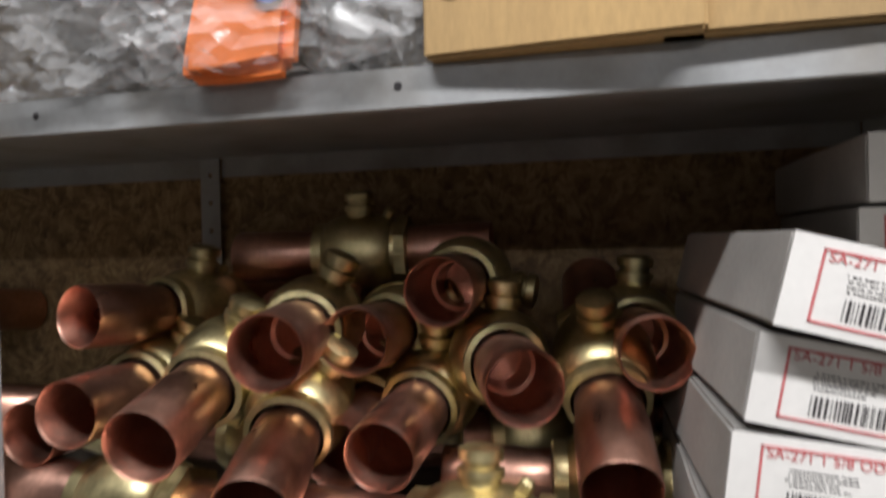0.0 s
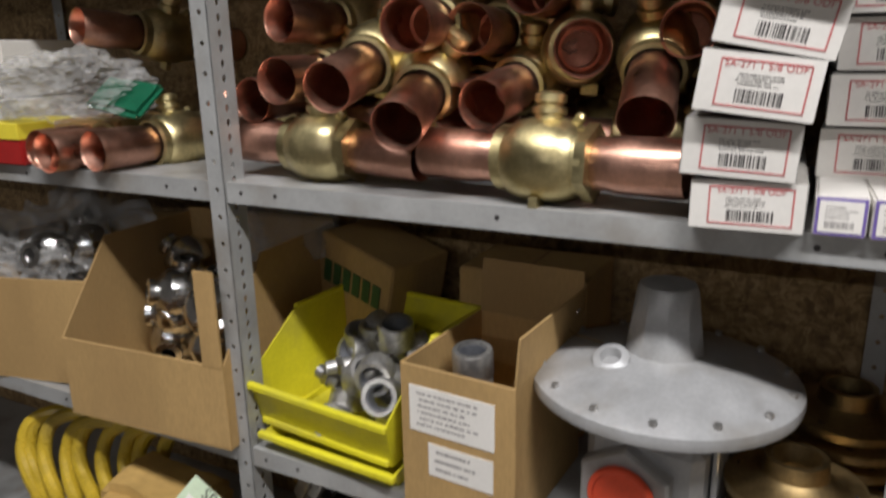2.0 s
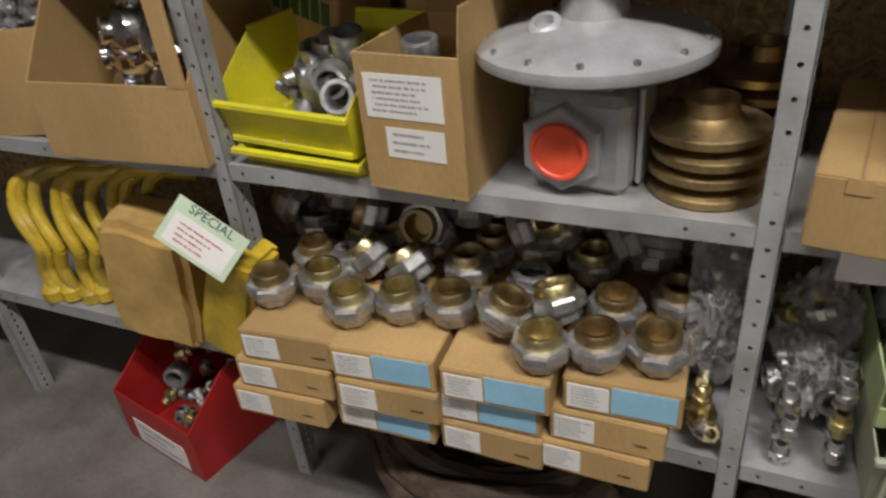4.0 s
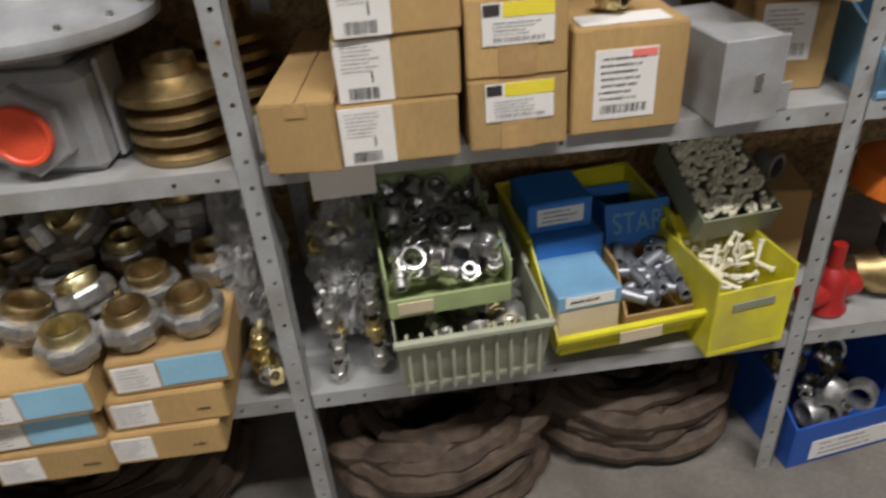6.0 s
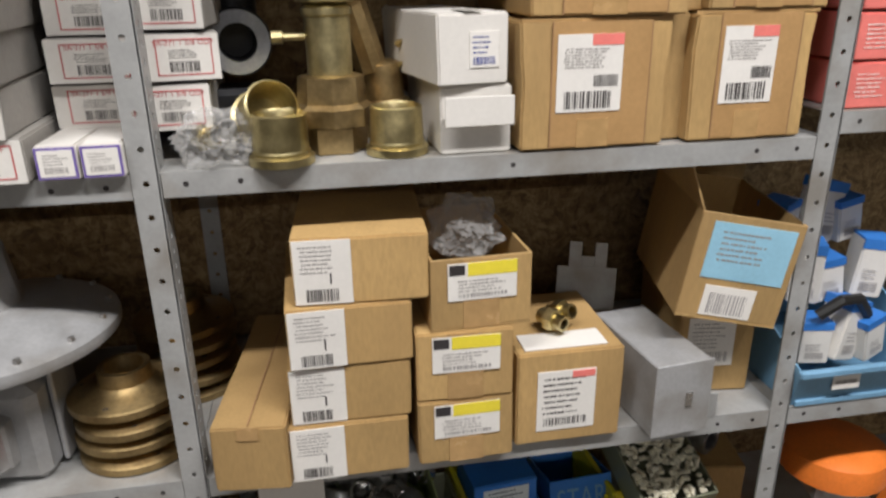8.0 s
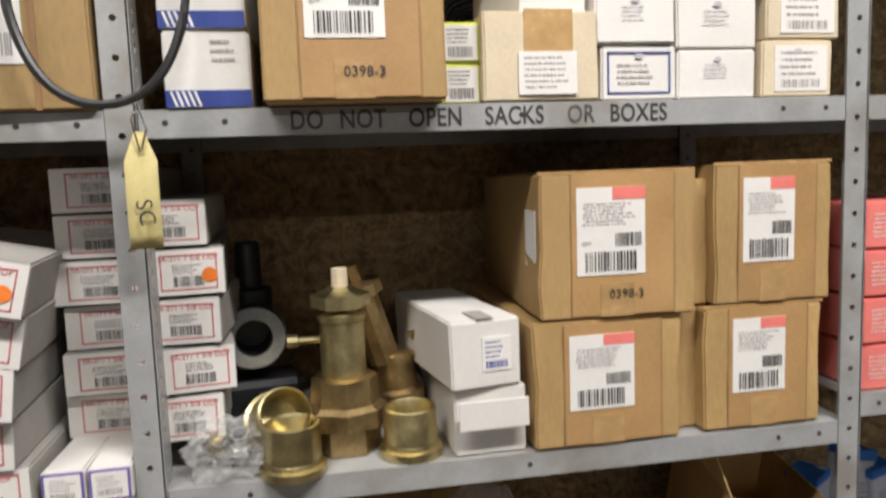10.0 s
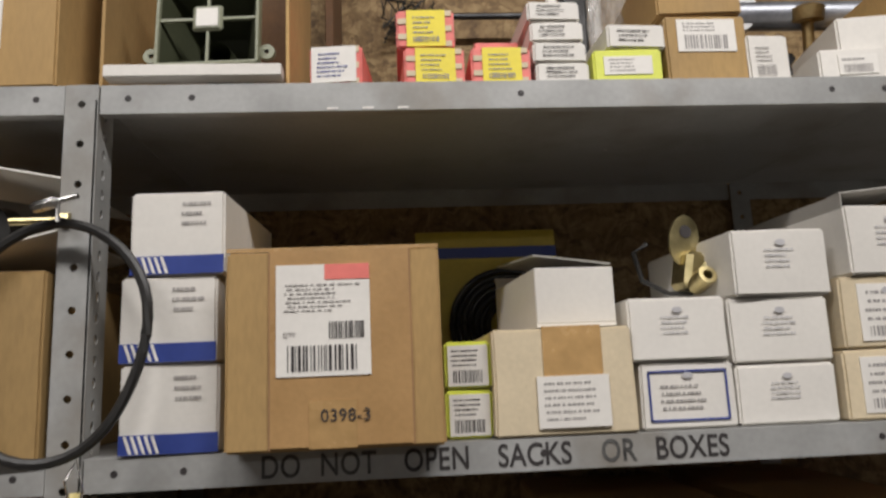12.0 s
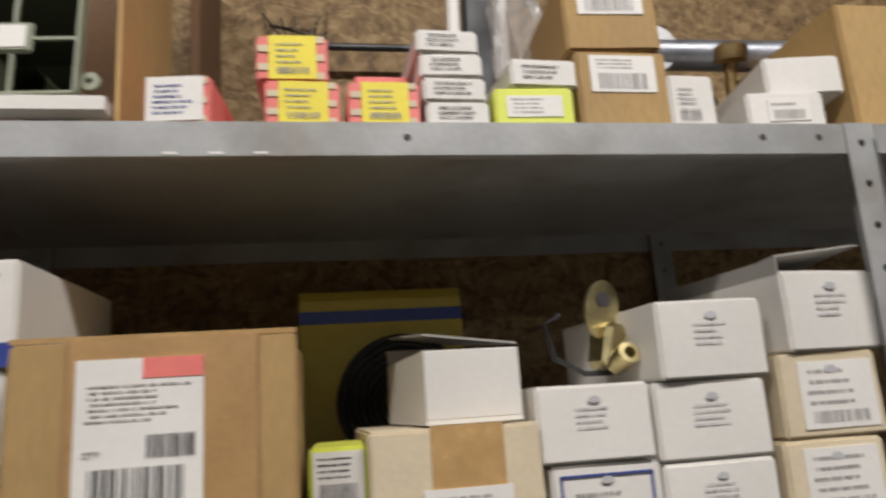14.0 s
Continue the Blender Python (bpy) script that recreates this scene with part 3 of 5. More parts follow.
oc = open_carton("open_carton", "open brown carton with white labels holding a fitting", pose(-0.500, -0.02, SHELF[1] + 0.001, 0, 0, -4), 0.180, 0.24, 0.225, flaps=(("back", 0.09, 6), ("right", 0.07, 5)), seed=3)
sticker(oc, -0.075, 0.060, 0.125, 0.195, random.Random(51), lines=4, code=False)
sticker(oc, -0.045, 0.058, 0.060, 0.110, random.Random(52), lines=2, code=False)
t, rng = carton("carton", "brown carton pushed to the back of the shelf", "carton", -0.52, 0.27, SHELF[1] + 0.001, 0.23, 0.17, 0.28, CARD, 0, seed=53)
seam(t, 0.23, 0.17, 0.28)
ocl = open_carton("cut_carton", "brown carton cut open as a bin with polished fittings", pose(-1.108, -0.035, SHELF[1] + 0.001, 0, 0, 4), 0.37, 0.36, 0.255, front=0.60, back=0.07, side=0.06, seed=4)
ocl2 = open_carton("cut_carton", "brown carton with a slanted cut front", pose(-1.50, 0.01, SHELF[1] + 0.001, 0, -3, 8), 0.38, 0.36, 0.24, front=0.92, back=0.04, side=0.03)
part("corner_post", block(0.145, 0.1845, -0.001, 0.003, 0.15, 0.315, 0), CARD, ocl)
t, rng = carton("carton", "brown carton with a green printed band on its side", "carton", -0.90, 0.27, SHELF[1] + 0.001, 0.20, 0.15, 0.30, CARD, -14, 12, seed=55)
green_ink = material("green_ink", (0.04, 0.10, 0.03), 0.6, bump=0)
for i in range(6):
    part("printed_bar", block(-0.08 + 0.027 * i, -0.06 + 0.027 * i, -0.0026, -0.0012, 0.205, 0.250, 0), green_ink, t)


def hopper_bin(name, label, m, w, d, h, fh, mat, cat="bin", ribs=0, group=""):
    """A plastic stacking bin, its front cut down, with a rim and a label lip."""
    t = thing(name, label, cat, m, group)
    bm = bmesh.new()
    tw = w / 2 - 0.008
    pts = {}
    for s in (-1, 1):
        for key, (x, y, z) in {"fb": (tw, 0.012, 0), "bb": (tw, d - 0.006, 0), "bt": (w / 2, d, h), "mt": (w / 2, d * 0.42, h), "ft": (w / 2, -0.012, fh), }.items():
            pts[key, s] = bm.verts.new((x * s, y, z))
    for s in (-1, 1):
        bm.faces.new([pts[k, s] for k in ("fb", "bb", "bt", "mt", "ft")])
    for a, b in (("fb", "bb"), ("bb", "bt"), ("ft", "fb")):
        bm.faces.new((pts[a, -1], pts[a, 1], pts[b, 1], pts[b, -1]))
    bmesh.ops.recalc_face_normals(bm, faces=bm.faces)
    body = part("shell", bm, mat, t)
    sol = body.modifiers.new("wall", "SOLIDIFY")
    sol.thickness, sol.offset = 0.0035, -1
    rim = block(-w / 2 - 0.004, w / 2 + 0.004, -0.020, -0.008, fh - 0.008, fh + 0.004, 0.002)
    part("front_rim", rim, mat, t)
    for s in (-1, 1):
        part("side_rim", block(s * w / 2 - 0.005, s * w / 2 + 0.005, d * 0.42, d + 0.003, h - 0.004, h + 0.005, 0.002), mat, t)
    part("back_rim", block(-w / 2, w / 2, d - 0.004, d + 0.005, h - 0.004, h + 0.005, 0.002), mat, t)
    part("foot_rail", block(-w / 2 + 0.012, w / 2 - 0.012, 0.004, 0.02, 0.0, 0.012, 0.002), mat, t)
    for i in range(ribs):
        x = -w / 2 + 0.02 + (w - 0.04) * i / (ribs - 1)
        part("rib", block(x - 0.003, x + 0.003, -0.011, 0.016, 0.006, fh - 0.006, 0.001), mat, t)
    return t


hopper_bin("stacking_bin", "yellow plastic stacking bin full of zinc fittings", pose(-0.762, 0.010, SHELF[1] + 0.036, 0, 0, -6), 0.295, 0.27, 0.175, 0.080, YELLOW)
hopper_bin("stacking_bin", "empty yellow stacking bin under another", pose(-0.745, 0.012, SHELF[1] + 0.001, 0, 0, -4), 0.27, 0.34, 0.05, 0.030, YELLOW)


# ---- loose pipe fittings ----
def union(m, mat, inner, group, nut=8, name="pipe_union", label=""):
    t = thing(name, label, "fitting", m, group)
    big = 1.14
    part("base_ring", lathe([(0.022, 0), (0.031, 0), (0.033, 0.003), (0.033, 0.018), (0.022, 0.020)], nut, pose(0, 0, 0, 0, 0, 11) @ Matrix.Scale(big, 4)), mat, t)
    part("union_nut", lathe([(0.027, 0.017), (0.042, 0.018), (0.044, 0.022), (0.044, 0.036), (0.041, 0.041), (0.027, 0.042)], nut, Matrix.Scale(big, 4)), mat, t)
    part("threaded_end", lathe([(0.026, 0.040), (0.031, 0.042), (0.031, 0.056), (0.029, 0.059), (0.023, 0.059), (0.021, 0.054), (0.021, 0.02), (0.0, 0.02)], 22, Matrix.Scale(big, 4)), inner, t, smooth=True)
    return t


GU = "unions on the bottom shelf"
u_zinc = union(pose(-0.83, -0.05, 0.688), ZINC, OLDBRASS, GU, 8, label="galvanised pipe union standing on a carton")
u_brass = union(pose(-0.655, -0.06, 0.688), ZINC, BRASS, GU, 8, label="galvanised pipe union with a brass seat")
small = thing("pipe_nipple", "small zinc hexagon pipe nipple", "fitting", pose(-0.70, 0.12, SHELF[1] + 0.045, 70, 20, 0), "fittings in the bins")
part("hex", lathe([(0.010, -0.007), (0.0175, -0.006), (0.0175, 0.006), (0.010, 0.007)], 6), CHROME, small)
part("threads", lathe([(0.008, -0.022), (0.0115, -0.022), (0.0122, -0.006), (0.0122, 0.006), (0.0115, 0.022), (0.008, 0.022), (0.008, -0.022)], 14), ZINC, small, smooth=True)
coupling = thing("coupling", "round grey zinc pipe coupling", "fitting", pose(-0.76, 0.05, SHELF[1] + 0.06, 60, 30, 0), "fittings in the bins")
part("sleeve", lathe([(0.022, -0.022), (0.029, -0.022), (0.031, -0.018), (0.031, 0.018), (0.029, 0.022), (0.022, 0.022), (0.020, 0.0), (0.022, -0.022)], 20), ZINC, coupling, smooth=True)
part("liner", lathe([(0.0195, -0.018), (0.0205, -0.018), (0.0205, 0.018), (0.0195, 0.018), (0.0195, -0.018)], 16), LEAD, coupling, smooth=True)
bnip = thing("brass_nipple", "small brass hexagon fitting", "fitting", pose(-0.03, 0.02, 0.52, 50, 0, 10), "fittings in the bins")
part("hex", lathe([(0.010, -0.008), (0.019, -0.007), (0.019, 0.007), (0.010, 0.008)], 6), BRASS, bnip)
part("threads", lathe([(0.009, -0.024), (0.012, -0.024), (0.0125, 0), (0.012, 0.024), (0.009, 0.024), (0.009, -0.024)], 14), BRASS, bnip, smooth=True)

rng = random.Random(8)
for x, y in ((-0.74, 0.035), (-0.565, 0.02), (-0.295, -0.03), (-0.21, 0.0), (-0.72, 0.112), (-0.73, 0.20), (-0.87, 0.23), (-0.66, 0.12), (-0.57, 0.10), (-0.67, 0.24), (-0.475, 0.035), (-0.382, 0.015), (-0.49, 0.15), (-0.57, 0.23), (-0.47, 0.235), (-0.285, 0.06), (-0.36, 0.135), (-0.375, 0.25), (-0.27, 0.225), (-0.205, 0.105), (-0.165, 0.24), (-0.105, 0.155), (-0.118, 0.02), (-0.80, 0.11)):
    b = u_brass if rng.random() < 0.42 else u_zinc
    lean = rng.choice((0, 0, 0, 0, 22, -40, 180))
    copy_thing(b, pose(x, y - 0.045, 0.688 + (0.060 if lean == 180 else 0.022 if lean else 0.0), lean, rng.uniform(-4, 4), rng.uniform(0, 360)))
for x, y in ((-0.80, 0.19), (-0.69, 0.17), (-0.60, 0.18), (-0.43, 0.19), (-0.32, 0.20), (-0.24, 0.18), (-0.15, 0.19), (-0.52, 0.21), (-0.88, 0.16)):
    copy_thing(u_brass if rng.random() < 0.35 else u_zinc, pose(x, y, 0.756 + rng.uniform(0, 0.01), rng.choice((0, 12, -25, 35, 70)), rng.uniform(-8, 8), rng.uniform(0, 360)))
for x, y in ((-0.86, 0.30), (-0.62, 0.32), (-0.50, 0.33), (-0.33, 0.32), (-0.20, 0.33), (-0.09, 0.32), (-0.75, 0.33)):
    copy_thing(u_zinc, pose(x, y, 0.688, 0, 0, rng.uniform(0, 360)))


def heap(src, x0, x1, y0, y1, z0, z1, n, seed, yaw=0.0):
    r = random.Random(seed)
    for i in range(n):
        s = r.choice(src)
        copy_thing(s, pose(r.uniform(x0, x1), r.uniform(y0, y1), r.uniform(z0, z1), r.uniform(0, 180), r.uniform(0, 180), r.uniform(0, 360)))


heap((coupling, small, coupling), -0.80, -0.66, 0.07, 0.24, SHELF[1] + 0.07, SHELF[1] + 0.17, 26, 9)
copy_thing(coupling, pose(-0.70, 0.16, SHELF[1] + 0.185, 15, 5, 0))
copy_thing(coupling, pose(-0.662, 0.05, SHELF[1] + 0.125, 65, 0, 15))
copy_thing(coupling, pose(-0.52, 0.08, SHELF[1] + 0.20, 5, 0, 0))
copy_thing(coupling, pose(-0.52, 0.08, SHELF[1] + 0.16, 5, 0, 0))

# cartons under the unions, hanging over the shelf's edge
def flat_carton(x, y, z, w, yaw, seed, blue=0, half=False):
    t, rng = carton("flat_carton", "flat dusty brown carton with a white label" + (" and a blue slip" if blue else ""), "carton", x, y, z, w, 0.42, 0.066, CARD, yaw, 0, "flat cartons under the unions", seed, 0.0018)
    sticker(t, -w * 0.46, -w * 0.10, 0.008, 0.056, rng, lines=4, code=False)
    if blue:
        part("blue_slip", block(-w * 0.08, w * 0.46, -0.0016, 0, 0.010, 0.062, 0), SKY_PAPER, t, "light blue packing slip")
    else:
        bars(t, w * 0.22, w * 0.44, 0.018, 0.034, -0.0012, rng, 1, False, INK)


for i, (x, y, w, yaw) in enumerate(((-0.760, -0.150, 0.200, 4), (-0.555, -0.135, 0.195, 3), (-0.360, -0.120, 0.185, 2), (-0.170, -0.098, 0.185, 1))):
    for k in range(3):
        flat_carton(x + 0.008 * ((i + k) % 3 - 1) - 0.012 * (2 - k), y + 0.008 * ((i * 2 + k) % 3 - 1), SHELF[0] + 0.001 + 0.0685 * k, w, yaw + (k - 1) * 1.2, 60 + i * 3 + k, (i, k) in ((1, 2), (2, 2), (3, 2), (2, 1), (1, 0)))
heap((bnip, small, bnip), -0.055, -0.03, 0.02, 0.06, SHELF[0] + 0.02, SHELF[0] + 0.12, 9, 21)
# ---- second shelf, bay with the carton stacks ----
z = SHELF[1] + 0.001
t, r = carton("long_carton", "long plain brown carton lying front to back", "carton", 0.087, -0.04, z, 0.104, 0.36, 0.104, CARD, -7, seed=101)
seam(t, 0.104, 0.36, 0.104, wide=0.03, drop=0.02)
for i, (x, w, h, y) in enumerate(((0.226, 0.170, 0.089, -0.034), (0.232, 0.170, 0.089, -0.028), (0.237, 0.170, 0.089, -0.032), (0.256, 0.180, 0.094, -0.026))):
    zz = z + (0, 0.0905, 0.181, 0.2715)[i]
    t, r = carton("carton", "brown carton with a tall white label at one end", "carton", x, y, zz, w, 0.28, h, CARD, (0, -1, 1, -3)[i], 0, "stack of brown cartons", 110 + i)
    lab = part("label", block(-w / 2 + 0.002, -w / 2 + 0.078, -0.0014, 0, 0.002, h - 0.002, 0), PAPER, t)
    bars(lab, -w / 2 + 0.004, -w / 2 + 0.074, h * 0.42, h - 0.004, -0.002, r, 5, False, GREYINK)
    bars(lab, -w / 2 + 0.010, -w / 2 + 0.066, 0.004, h * 0.30, -0.002, r, 0, True, INK, 0.95)
    lettering(lab, "1", 0.022, pose(-w / 2 + 0.050, -0.0018, h * 0.40), INK)
for i, (x, w, h, y) in enumerate(((0.397, 0.142, 0.106, -0.030), (0.396, 0.140, 0.108, -0.030), (0.420, 0.144, 0.106, -0.024))):
    zz = z + (0, 0.1075, 0.217)[i]
    if i < 2:
        t, r = carton("carton", "brown carton with a yellow and white label", "carton", x, y, zz, w, 0.24, h, CARD, (1, -1, 2)[i], 0, "stack of yellow labelled cartons", 120 + i)
    else:
        t, r = open_carton("open_carton", "open brown carton with a yellow label and plastic film inside", pose(x, y, zz, 0, 0, 2), w, 0.24, h, "stack of yellow labelled cartons"), random.Random(122)
    part("tape", block(-0.026, 0.026, -0.0012, 0, 0.001, h - 0.002, 0), TAPE, t)
    lab = part("label", block(-0.048, 0.050, -0.0020, -0.0012, h * 0.42, h * 0.94, 0), PAPER, t)
    part("yellow_band", block(-0.020, 0.050, -0.0026, -0.0020, h * 0.76, h * 0.94, 0), YELLOW_PAPER, lab)
    part("logo_patch", block(-0.046, -0.024, -0.0026, -0.0020, h * 0.78, h * 0.92, 0), INK, lab)
    bars(lab, -0.044, 0.048, h * 0.44, h * 0.74, -0.0028, r, 3, True, GREYINK, 0.3)
t, r = carton("carton", "square brown carton with a white and red label", "carton", 0.562, -0.012, z, 0.168, 0.21, 0.156, CARD, 0, seed=130)
part("top_slip", block(-0.07, 0.06, 0.01, 0.06, 0.1575, 0.1585, 0), PAPER, t)
lab = sticker(t, -0.052, 0.040, 0.022, 0.125, r, lines=5, low=0.25, ink=INK)
part("red_patch", block(0.002, 0.038, -0.0020, -0.0012, 0.112, 0.123, 0), PINK, lab)
jb = thing("junction_box", "grey steel electrical box with a clipped lid", "electrical box", pose(0.738, -0.028, z, 0, 0, 6))
part("box_body", block(-0.048, 0.048, 0.0, 0.20, 0, 0.125, 0.002), CASTGREY, jb)
part("lid", block(-0.050, 0.050, -0.004, 0.0, 0.0, 0.127, 0.001), CASTGREY, jb)
part("clip", block(0.004, 0.016, -0.007, -0.003, 0.05, 0.075, 0.001), CHROME, jb)
part("bracket", block(0.050, 0.085, 0.02, 0.023, 0.0, 0.045, 0.001), STEEL, jb)
pl = thing("mounting_plate", "grey steel mounting plate with a notched top", "plate", pose(0.655, 0.19, z, -14, 5, -8))
pm = block(-0.055, 0.055, 0, 0.003, 0, 0.19, 0.0008)
block(-0.035, -0.012, 0, 0.003, 0.19, 0.235, 0.0008, pm)
block(0.012, 0.035, 0, 0.003, 0.19, 0.235, 0.0008, pm)
block(-0.012, 0.012, 0, 0.003, 0.19, 0.210, 0.0008, pm)
part("plate", pm, STEEL, pl)
t, r = carton("carton", "worn brown carton with a white label", "carton", 0.852, 0.075, z, 0.125, 0.22, 0.150, CARD, -8, seed=131)
sticker(t, -0.050, 0.030, 0.05, 0.14, r, lines=5)
t = open_carton("open_carton", "tilted open brown carton with a light blue label", pose(0.818, 0.010, z + 0.168, 0, 9, -12), 0.158, 0.27, 0.172, flaps=(("left", 0.11, 28), ("back", 0.06, 10)))
part("blue_label", block(-0.058, 0.068, -0.0014, 0, 0.070, 0.160, 0), SKY_PAPER, t, "light blue label")
bars(t, -0.055, 0.06, 0.09, 0.155, -0.002, random.Random(5), 4, False, GREYINK)
sticker(t, -0.045, 0.035, 0.008, 0.058, random.Random(6), lines=0, low=0.9)
copy_thing(bnip, pose(0.55, 0.05, z + 0.180, 90, 20, 30))
copy_thing(bnip, pose(0.57, 0.07, z + 0.182, 60, 50, 10))
part_slip = thing("loose_label", "white paper label hanging from the shelf edge", "label", pose(0.135, -0.003, SHELF[1] - 0.062, 4, 0, 3))
part("paper", block(-0.048, 0.048, -0.0006, 0, 0, 0.060, 0), PAPER, part_slip)

# ---- bottom shelf, bins ----
z = SHELF[0] + 0.001
tub = hopper_bin("storage_tub", "sage green ribbed plastic tub of dark fittings", pose(0.312, -0.055, z + 0.034, 2, 0, 3), 0.262, 0.36, 0.125, 0.125, SAGE, "tub", 10)
heap((coupling, small, bnip), 0.21, 0.42, 0.0, 0.26, z + 0.08, z + 0.12, 22, 31)
green = thing("drawer_bin", "pale green open drawer bin heaped with bright fittings", "bin", pose(0.282, -0.01, z + 0.166, 5, 0, 4))
part("tray", block(-0.102, 0.102, 0, 0.30, 0, 0.004, 0), GREEN, green)
for nm, q in (("front_panel", (-0.104, 0.104, -0.004, 0.0, 0, 0.040)), ("back_panel", (-0.104, 0.104, 0.30, 0.304, 0, 0.10)), ("side_panel", (-0.106, -0.102, 0, 0.30, 0, 0.085)), ("side_panel", (0.102, 0.106, 0, 0.30, 0, 0.085))):
    part(nm, block(*q, 0.001), GREEN, green)
part("label", block(-0.09, -0.03, -0.006, -0.004, 0.008, 0.032, 0), CREAM, green)
for i in range(5):
    for j in range(7):
        r = random.Random(i * 17 + j)
        if r.random() < 0.12:
            continue
        copy_thing(coupling if r.random() < 0.4 else small, pose(0.202 + 0.04 * i, 0.02 + 0.04 * j, z + 0.212 + 0.02 * r.random() + 0.006 * j, r.uniform(0, 180), r.uniform(0, 90), r.uniform(0, 360)))
nut = thing("hex_bushing", "bright zinc hexagon bushing", "fitting", pose(0.222, 0.03, z + 0.235, 35, 10, 0), "fittings in the bins")
part("hex", lathe([(0.017, 0), (0.027, 0.001), (0.028, 0.004), (0.028, 0.015), (0.027, 0.018), (0.02, 0.018)], 6), CHROME, nut)
part("collar", lathe([(0.018, 0.017), (0.0225, 0.018), (0.0225, 0.036), (0.021, 0.038), (0.017, 0.038), (0.0165, 0.0), (0.018, 0.0)], 20), CHROME, nut, smooth=True)
for u, v, a, b in ((0.285, 0.035, 70, 0), (0.345, 0.03, 20, 25), (0.225, 0.095, 100, 40), (0.29, 0.10, 10, -10), (0.352, 0.11, 60, 80), (0.25, 0.165, 35, 15), (0.315, 0.17, 80, -30), (0.235, 0.225, 20, 60), (0.345, 0.215, 120, 10), (0.29, 0.235, 45, 0)):
    copy_thing(nut, pose(u, v, z + 0.238 + 0.10 * v, a, b, 40 * a))
for i in range(22):
    r = random.Random(400 + i)
    s = bnip if i in (3, 8) else small
    copy_thing(s, pose(0.070 + 0.075 * (i % 2) + 0.01 * r.random(), 0.03 + 0.045 * (i // 6), z + 0.022 + 0.03 * (i % 6), 0, 0, r.uniform(0, 90)))
heap((small, coupling, small, bnip), 0.055, 0.15, 0.10, 0.30, z + 0.04, z + 0.28, 46, 411)
heap((coupling, small), -0.075, -0.015, 0.08, 0.26, z + 0.10, z + 0.34, 26, 412)
yb = hopper_bin("stacking_bin", "wide yellow stacking bin holding boxes and sleeves", pose(0.602, -0.005, z + 0.03, 4, 0, 6), 0.285, 0.36, 0.155, 0.060, YELLOW)
part("label", block(-0.03, 0.05, -0.0225, -0.0205, 0.030, 0.055, 0), CREAM, yb)
t, r = carton("blue_box", "small box with a blue lid and a tan base", "box", 0.528, 0.005, z + 0.045, 0.118, 0.13, 0.075, CREAM, 6, seed=140)
part("lid", block(-0.060, 0.060, -0.002, 0.131, 0.075, 0.108, 0.002), LBLUE, t, "pale blue lid")
sticker(t, -0.046, 0.046, 0.082, 0.104, r, y=-0.002, lines=1, code=False, ink=INK)
for x, y, zz, w in ((0.522, 0.125, 0.128, 0.135), (0.512, 0.155, 0.192, 0.125)):
    t, r = carton("blue_box", "blue card box with a white printed label", "box", x, y, z + zz, w, 0.12, 0.062, BLUECARD, 5, seed=int(141 + 100 * zz))
    if zz > 0.15:
        sticker(t, -0.045, 0.045, 0.015, 0.050, r, lines=2, code=False, ink=INK)
t = open_carton("star_box", "open blue carton printed with block letters", pose(0.672, 0.165, z + 0.135, -14, 0, 3), 0.130, 0.15, 0.085, mat=BLUECARD)
lettering(t, "STAR", 0.060, pose(0.0, -0.001, 0.042), LBLUE, squeeze=0.72)
t = open_carton("open_carton", "open carton full of grey metal sleeves", pose(0.668, 0.02, z + 0.04, 2, 0, 5), 0.135, 0.19, 0.115, front=0.35)
sleeve = thing("metal_sleeve", "short dull grey metal sleeve", "fitting", pose(0.66, 0.09, z + 0.12, 90, 0, 40), "sleeves in the carton")
part("tube", lathe([(0.008, -0.024), (0.011, -0.024), (0.011, 0.024), (0.008, 0.024), (0.008, -0.024)], 14), LEAD, sleeve, smooth=True)
r = random.Random(33)
for i in range(34):
    yy = r.uniform(0.03, 0.17)
    copy_thing(sleeve, pose(0.668 + r.uniform(-0.05, 0.05), yy, z + 0.075 + yy * 0.3 + r.uniform(0, 0.03), 90 + r.uniform(-25, 25), 0, r.uniform(0, 180)))
yb2 = thing("bin_box", "square yellow plastic bin with a hand slot", "bin", pose(0.818, -0.02, z + 0.012, 0, 0, 8))
for nm, q in (("front_panel", (-0.074, 0.074, -0.004, 0, 0, 0.130)), ("back_panel", (-0.074, 0.074, 0.2, 0.204, 0, 0.17)), ("side_panel", (-0.078, -0.074, -0.004, 0.204, 0, 0.16)), ("side_panel", (0.074, 0.078, -0.004, 0.204, 0, 0.16)), ("bottom", (-0.078, 0.078, -0.004, 0.204, -0.012, 0))):
    part(nm, block(*q, 0.001), YELLOW, yb2)
part("hand_slot", block(-0.042, 0.042, -0.0065, -0.004, 0.085, 0.102, 0.001), OLIVE, yb2)
peg = thing("plastic_peg", "thin pale plastic wall plug", "plug", pose(0.80, 0.06, z + 0.13, 15, 20, 0), "pale wall plugs")
part("shank", lathe([(0, -0.02), (0.003, -0.019), (0.0042, 0.014), (0.006, 0.016), (0.006, 0.020), (0, 0.020)], 8), PALE, peg)
r = random.Random(44)
for i in range(40):
    copy_thing(peg, pose(0.818 + r.uniform(-0.055, 0.055), 0.02 + r.uniform(0, 0.15), z + 0.11 + r.uniform(0, 0.03), r.uniform(30, 150), r.uniform(0, 90), r.uniform(0, 360)))
for i in range(6):
    copy_thing(peg, pose(0.80 + r.uniform(-0.03, 0.06), 0.05 + r.uniform(0, 0.05), z + 0.165, r.uniform(-20, 20), r.uniform(-30, 30), 0))
